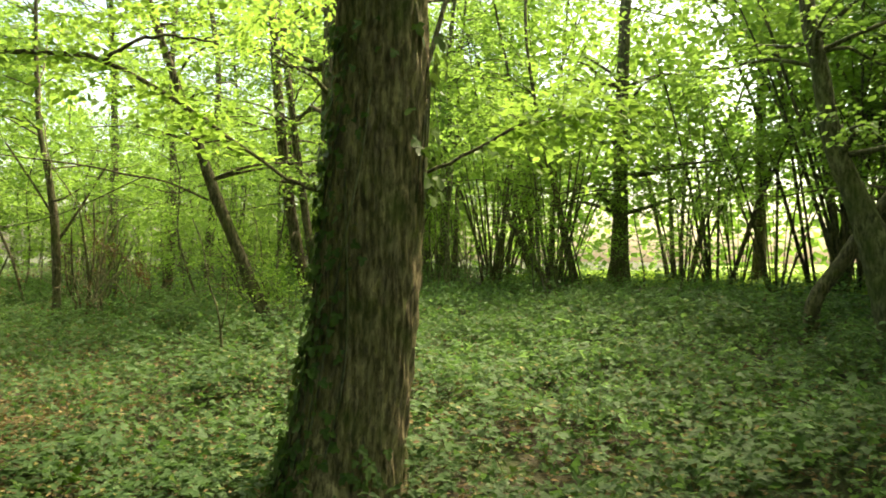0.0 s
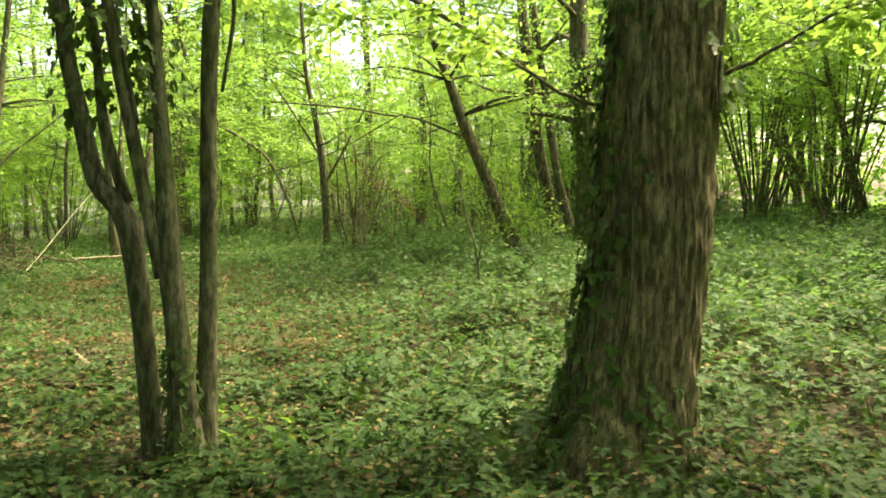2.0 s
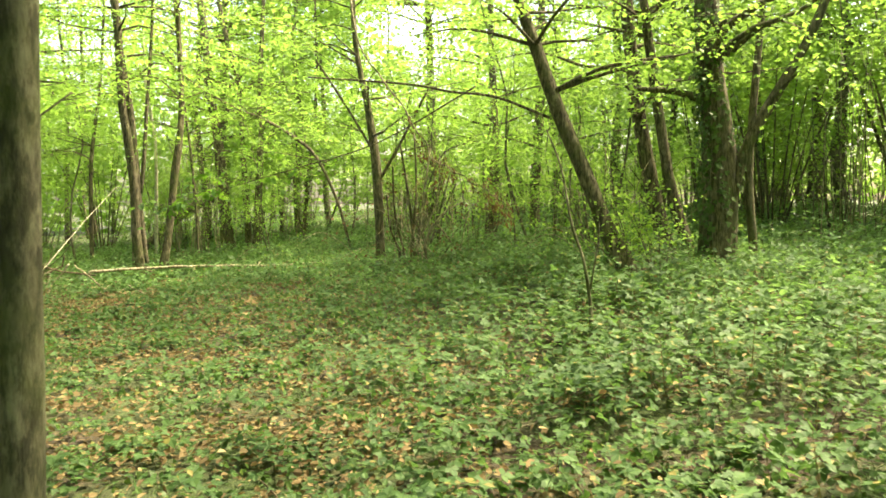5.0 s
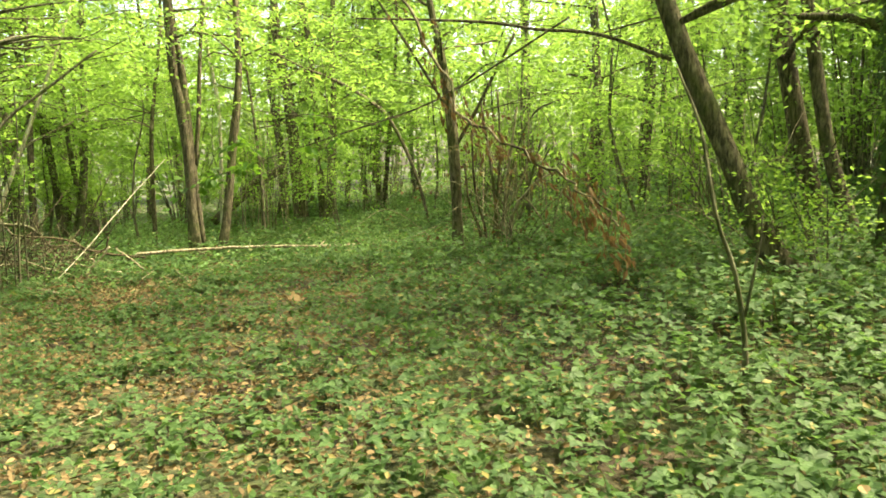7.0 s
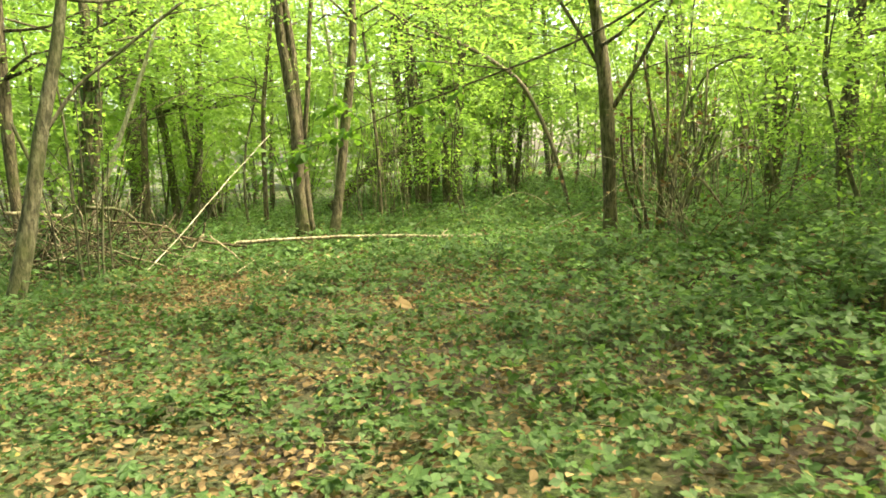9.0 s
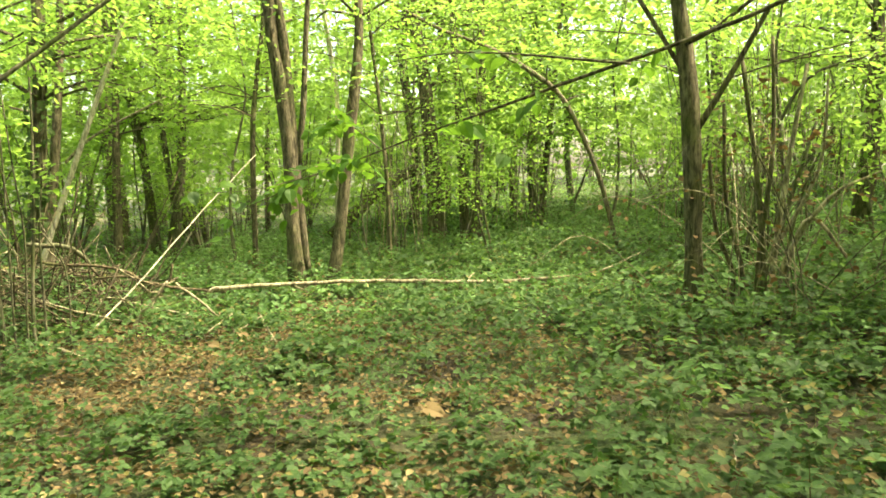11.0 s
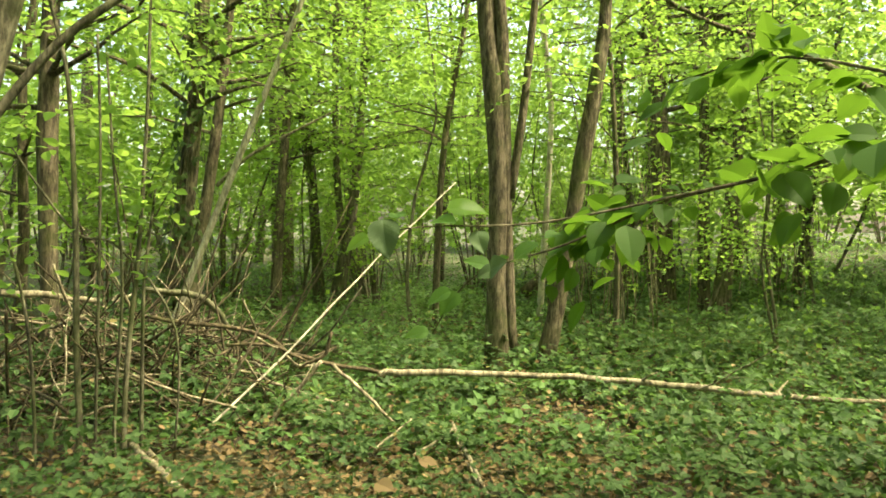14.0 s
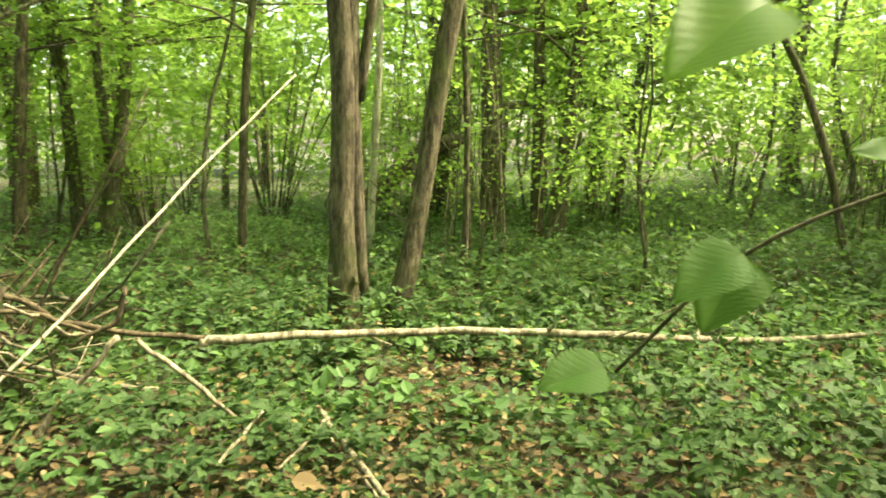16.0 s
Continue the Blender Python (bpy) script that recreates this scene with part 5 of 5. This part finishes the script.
def away(x, y):
    a, b = np.array([3.0, 2.0]), np.array([-9.0, 9.2])
    t = np.clip(((x - a[0]) * (b - a)[0] + (y - a[1]) * (b - a)[1]) / np.dot(b - a, b - a), 0, 1)
    return np.hypot(x - a[0] - t * (b - a)[0], y - a[1] - t * (b - a)[1])


def walked(x, y):
    """Distance from the line walked."""
    line = ((3.0, 2.9), (2.0, 3.5), (0.0, 6.0), (-1.9, 7.3), (-4.0, 8.1), (-8.2, 8.5))
    best = np.full(np.shape(x), 99.0)
    for (ax, ay), (bx, by) in zip(line, line[1:]):
        t = np.clip(((x - ax) * (bx - ax) + (y - ay) * (by - ay)) / ((bx - ax) ** 2 + (by - ay) ** 2), 0, 1)
        best = np.minimum(best, np.hypot(x - ax - t * (bx - ax), y - ay - t * (by - ay)))
    return best


def floor_leaves(name, n, box, keep, height, size, kind, material, label, category, tilt=0.4, rise=None):
    x, y = scatter(n, *box, keep)
    k = len(x)
    z = ground_z(x, y) + height[0] + (height[1] - height[0]) * rng.uniform(0, 1, k) ** 1.4 + (rise(x, y) if rise else 0)
    a = rng.uniform(0, 2 * math.pi, k)
    ways = np.stack([np.cos(a), np.sin(a), rng.normal(-0.1, 0.25, k)], 1)
    ups = np.array([0, 0, 1.0]) + rng.normal(0, tilt, (k, 3))
    me = leaves(name, np.stack([x, y, z], 1), ways, ups, size * rng.uniform(0.55, 1.3, k), kind, material)
    return tagged(new(name, me), label, category, kind="stuff")


NEAR = (-16, 6, 1, 16)


def open_litter(x, y):
    """Where fallen leaves lie bare: along the walk past the first trees, in drifts."""
    strip = np.exp(-((away(x, y) - 0.6) / 1.9) ** 2) * np.clip((0.6 - x) / 3, 0, 1) * np.clip((x + 13.0) / 3, 0.25, 1)
    drifts = sum(np.exp(-((x - a) ** 2 + (y - b) ** 2) / c) for a, b, c in ((-11.1, 8.5, 0.35), (-10.8, 9.15, 0.2), (-10.7, 10.2, 0.3), (-13.7, 10.9, 0.7), (-9.3, 8.4, 0.5), (-10.0, 8.8, 0.3), (-11.4, 10.6, 0.25), (-2.7, 7.3, 0.5)))
    return np.clip(strip * (-0.05 + 1.0 * patch(x, y, 1.9, 0.3)) + drifts * (0.3 + 0.7 * patch(x, y, 5.0, 1.1)), 0, 1)


def ivy_bed(x, y):
    spots_ = np.exp(-((x + 10.6) ** 2 + (y - 9.5) ** 2) / 0.35) + np.exp(-((x - 0.8) ** 2 + (y - 6.5) ** 2) / 1.2) + np.exp(-((x + 1.1) ** 2 + (y - 5.2) ** 2) / 0.9)
    return np.clip(0.9 * np.clip((x + 4.5) / 4, 0, 1) * (0.35 + 0.65 * patch(x, y, 1.1, 4.0)) + spots_, 0.03, 1)


def mound(x, y):
    return (1 + 1.2 * np.clip((away(x, y) - 2) / 4, 0, 1)) * tuft(x, y)


def tuft(x, y):
    return 0.10 * np.clip(patch(x, y, 1.9, 5.0), 0, 1) + 0.07 * np.clip(patch(x, y, 4.1, 2.2), 0, 1)


floor_leaves("leaf_litter", 230000, NEAR, lambda x, y: np.clip(0.3 * patch(x, y, 2.3, 1.3) + 0.05 + open_litter(x, y), 0, 1) * np.clip(1.5 - 0.15 * away(x, y), 0.15, 1), (0.01, 0.06), 0.045, OVATE, LEAF_DRY, "brown and tan fallen leaves on the floor", "leaf litter", 0.55, lambda x, y: 0.5 * mound(x, y))
floor_leaves("ivy_cover", 110000, (-13, 6, 1, 14), lambda x, y: ivy_bed(x, y) * np.clip(1.4 - 0.14 * away(x, y), 0.08, 1), (0.02, 0.1), 0.05, LOBED, LEAF_IVY, "dark creeping ivy leaves on the floor", "ground cover", 0.45)
floor_leaves("bramble_cover", 45000, NEAR, lambda x, y: (1 - 0.8 * open_litter(x, y)) * np.clip(0.3 + 0.7 * patch(x, y, 0.9, 1.0), 0.15, 1) * np.where(away(x, y) < 3.4, 1, 0), (0.02, 0.19), 0.045, TRIPLE, LEAF_BRAMBLE, "low green bramble leaves covering the floor", "ground cover", 0.75, mound)
floor_leaves("bramble_cover", 80000, (-20, 8, 1, 20), lambda x, y: (1 - 0.85 * open_litter(x, y)) * np.clip(0.25 + 0.8 * patch(x, y, 0.9, 1.0), 0.08, 1) * np.where((away(x, y) >= 1.5) & (y > 4), np.clip(1.35 - 0.06 * away(x, y), 0.3, 1), 0), (0.03, 0.26), 0.054, TRIPLE_SIMPLE, LEAF_BRAMBLE, "low green bramble leaves covering the bank", "ground cover", 0.75, mound)
floor_leaves("herb_cover", 70000, (-30, 14, -4, 26), lambda x, y: np.clip(0.1 + patch(x, y, 0.5, 2.0), 0.12, 1) * np.clip((walked(x, y) - 2.0) / 3, 0.0, 1) * np.where(bank(x, y) > 17.5, 0.15, 1), (0.05, 0.28), 0.06, OVATE, LEAF_HERB, "knee-low green woodland herbs", "ground cover", 0.45, mound)
def floor_sprays(name, n, box, keep, length, per, leaf, material, label):
    """Low arching shoots with leaves to both sides."""
    x, y = scatter(n, *box, keep)
    k = len(x)
    a = rng.uniform(0, 2 * math.pi, k)
    starts = np.stack([x, y, ground_z(x, y) + rng.uniform(0.02, 0.12, k)], 1)
    ways = np.stack([np.cos(a), np.sin(a), rng.uniform(0.3, 1.3, k)], 1)
    sets = sprays(starts, ways, length * rng.uniform(0.5, 1.3, k), per, leaf, 0.55, 0.3, 0.45)
    return tagged(new(name, leaves(name, *sets, OVATE, material)), label, "ground cover", kind="stuff")


floor_sprays("bramble_shoots", 6000, (-13, 5, 2, 14), lambda x, y: (1 - 0.9 * open_litter(x, y)) * np.clip(0.2 + 0.9 * patch(x, y, 1.2, 3.0), 0.05, 1) * np.clip(1.3 - 0.1 * away(x, y), 0.1, 1), 0.36, 11, 0.043, LEAF_BRAMBLE, "arching low bramble shoots with green leaves")
floor_sprays("nettle_shoots", 8000, (-18, 4, 6, 20), lambda x, y: np.clip(patch(x, y, 0.6, 2.0), 0.1, 1) * np.where(y > 8.5 - 0.45 * (x + 4), np.clip((walked(x, y) - 2.4) / 2.5, 0.0, 1), 0.0) * np.where(bank(x, y) > 17, 0.1, 1), 0.5, 13, 0.048, LEAF_HERB, "green nettles standing on the bank")
floor_sprays("bank_herbs", 5200, (-20, 4, 8, 20), lambda x, y: np.clip(1.3 * patch(x, y, 0.8, 3.1), 0.1, 1) * np.where(walked(x, y) > 3.2, 1, 0) * np.where(bank(x, y) > 17, 0.1, 1), 0.42, 8, 0.085, LEAF_HERB, "broad-leaved green herbs standing on the bank")
floor_sprays("bright_herbs", 90, (-1.6, 0.3, 5.0, 7.0), lambda x, y: np.exp(-((x + 0.75) ** 2 + (y - 5.9) ** 2) / 0.16), 0.3, 9, 0.07, LEAF_HAZEL, "fresh light green herbs beside the path")
floor_leaves("meadow_grass", 60000, (-20, 30, 18, 40), lambda x, y: np.where((bank(x, y) > 19.5) & (x > -3.5), 1.0, 0.0), (0.0, 0.15), 0.3, NARROW, LEAF_GRASS, "sunlit light green meadow grass beyond the bank", "grass", 1.0)


def thicket(x, y):
    """The height of the brambles and nettles: low and broken along the walk, knee-high in swells on the bank."""
    swell = np.clip(0.75 * patch(x, y, 1.5, 2.7) + 0.45 * patch(x, y, 3.7, 0.9), 0.08, 1)
    t = np.clip((y - 9.4) / 4.6, 0, 1)
    swell = swell * (1 - 0.85 * np.exp(-((x + 12.0 - 1.7 * t) / 0.6) ** 2) * ((y > 9.0) & (y < 14.4)))
    return (0.12 + 0.36 * swell * np.clip(0.35 + 0.22 * away(x, y), 0.35, 1.15)) * (1 - 0.45 * open_litter(x, y))


def undergrowth(name, n, box, keep, per, leaf, width, kind, material, label):
    """Upright leafy plants: thin stalks, with leaves held out level round their upper half."""
    x, y = scatter(n, *box, keep)
    k = len(x)
    h = thicket(x, y) * rng.uniform(0.6, 1.3, k)
    base = np.stack([x, y, ground_z(x, y) - 0.01], 1)
    stalk = np.stack([rng.normal(0, 0.3, k), rng.normal(0, 0.3, k), np.ones(k)], 1)
    s = rng.uniform(0.35, 1.0, (k, per)) ** 0.7
    a = rng.uniform(0, 2 * math.pi, (k, per))
    out = np.stack([np.cos(a), np.sin(a), 0 * a], -1)
    at = base[:, None] + stalk[:, None] * (s * h[:, None])[..., None] + out * (width * rng.uniform(0.05, 1, (k, per)) * (1.25 - 0.6 * s))[..., None]
    ways = out + rng.normal(0, 0.25, out.shape)
    ways[..., 2] -= 0.18
    ups = np.array([0, 0, 1.0]) + rng.normal(0, 0.3, out.shape)
    ob = thing(name, label, "ground cover", kind="stuff")
    part("foliage", leaves("foliage", at.reshape(-1, 3), ways.reshape(-1, 3), ups.reshape(-1, 3), leaf * rng.uniform(0.55, 1.25, k * per), kind, material), ob)["kind"] = "stuff"
    part("stalks", leaves("stalks", base, stalk, np.stack([rng.normal(0, 1, k), rng.normal(0, 1, k), 0 * x], 1), h, BLADE, LEAF_STALK), ob, "thin brown-green stalks")["kind"] = "stuff"
    return ob


undergrowth("brambles", 11500, (-15, 6, 2.5, 15), lambda x, y: np.clip((1 - 0.92 * open_litter(x, y)) * (0.2 + 0.95 * patch(x, y, 1.4, 3.3)), 0.05, 1), 14, 0.066, 0.15, TRIPLE_SIMPLE, LEAF_BRAMBLE, "tangled low brambles with dark green leaflets")
undergrowth("nettles", 14500, (-26, 7, 7, 28), lambda x, y: np.clip(0.35 + 0.8 * patch(x, y, 0.8, 1.9), 0.1, 1) * np.clip((walked(x, y) - 2.4) / 2.5, 0, 1) * np.where((bank(x, y) > 18) & (x > -4), 0.1, np.clip(1.7 - 0.06 * away(x, y), 0.3, 1)), 12, 0.07, 0.15, OVATE, LEAF_HERB, "knee-high fresh green nettles on the bank")
floor_leaves("dry_leaves", 16000, (-15, 6, 2.5, 14), lambda x, y: np.clip(0.15 + patch(x, y, 2.1, 5.2), 0.05, 1) * np.clip(1.4 - 0.16 * away(x, y), 0, 1), (0.02, 0.05), 0.045, OVATE, LEAF_DRY, "brown fallen leaves caught in the brambles", "leaf litter", 0.8, lambda x, y: thicket(x, y) * rng.uniform(0.2, 0.85, len(x)))
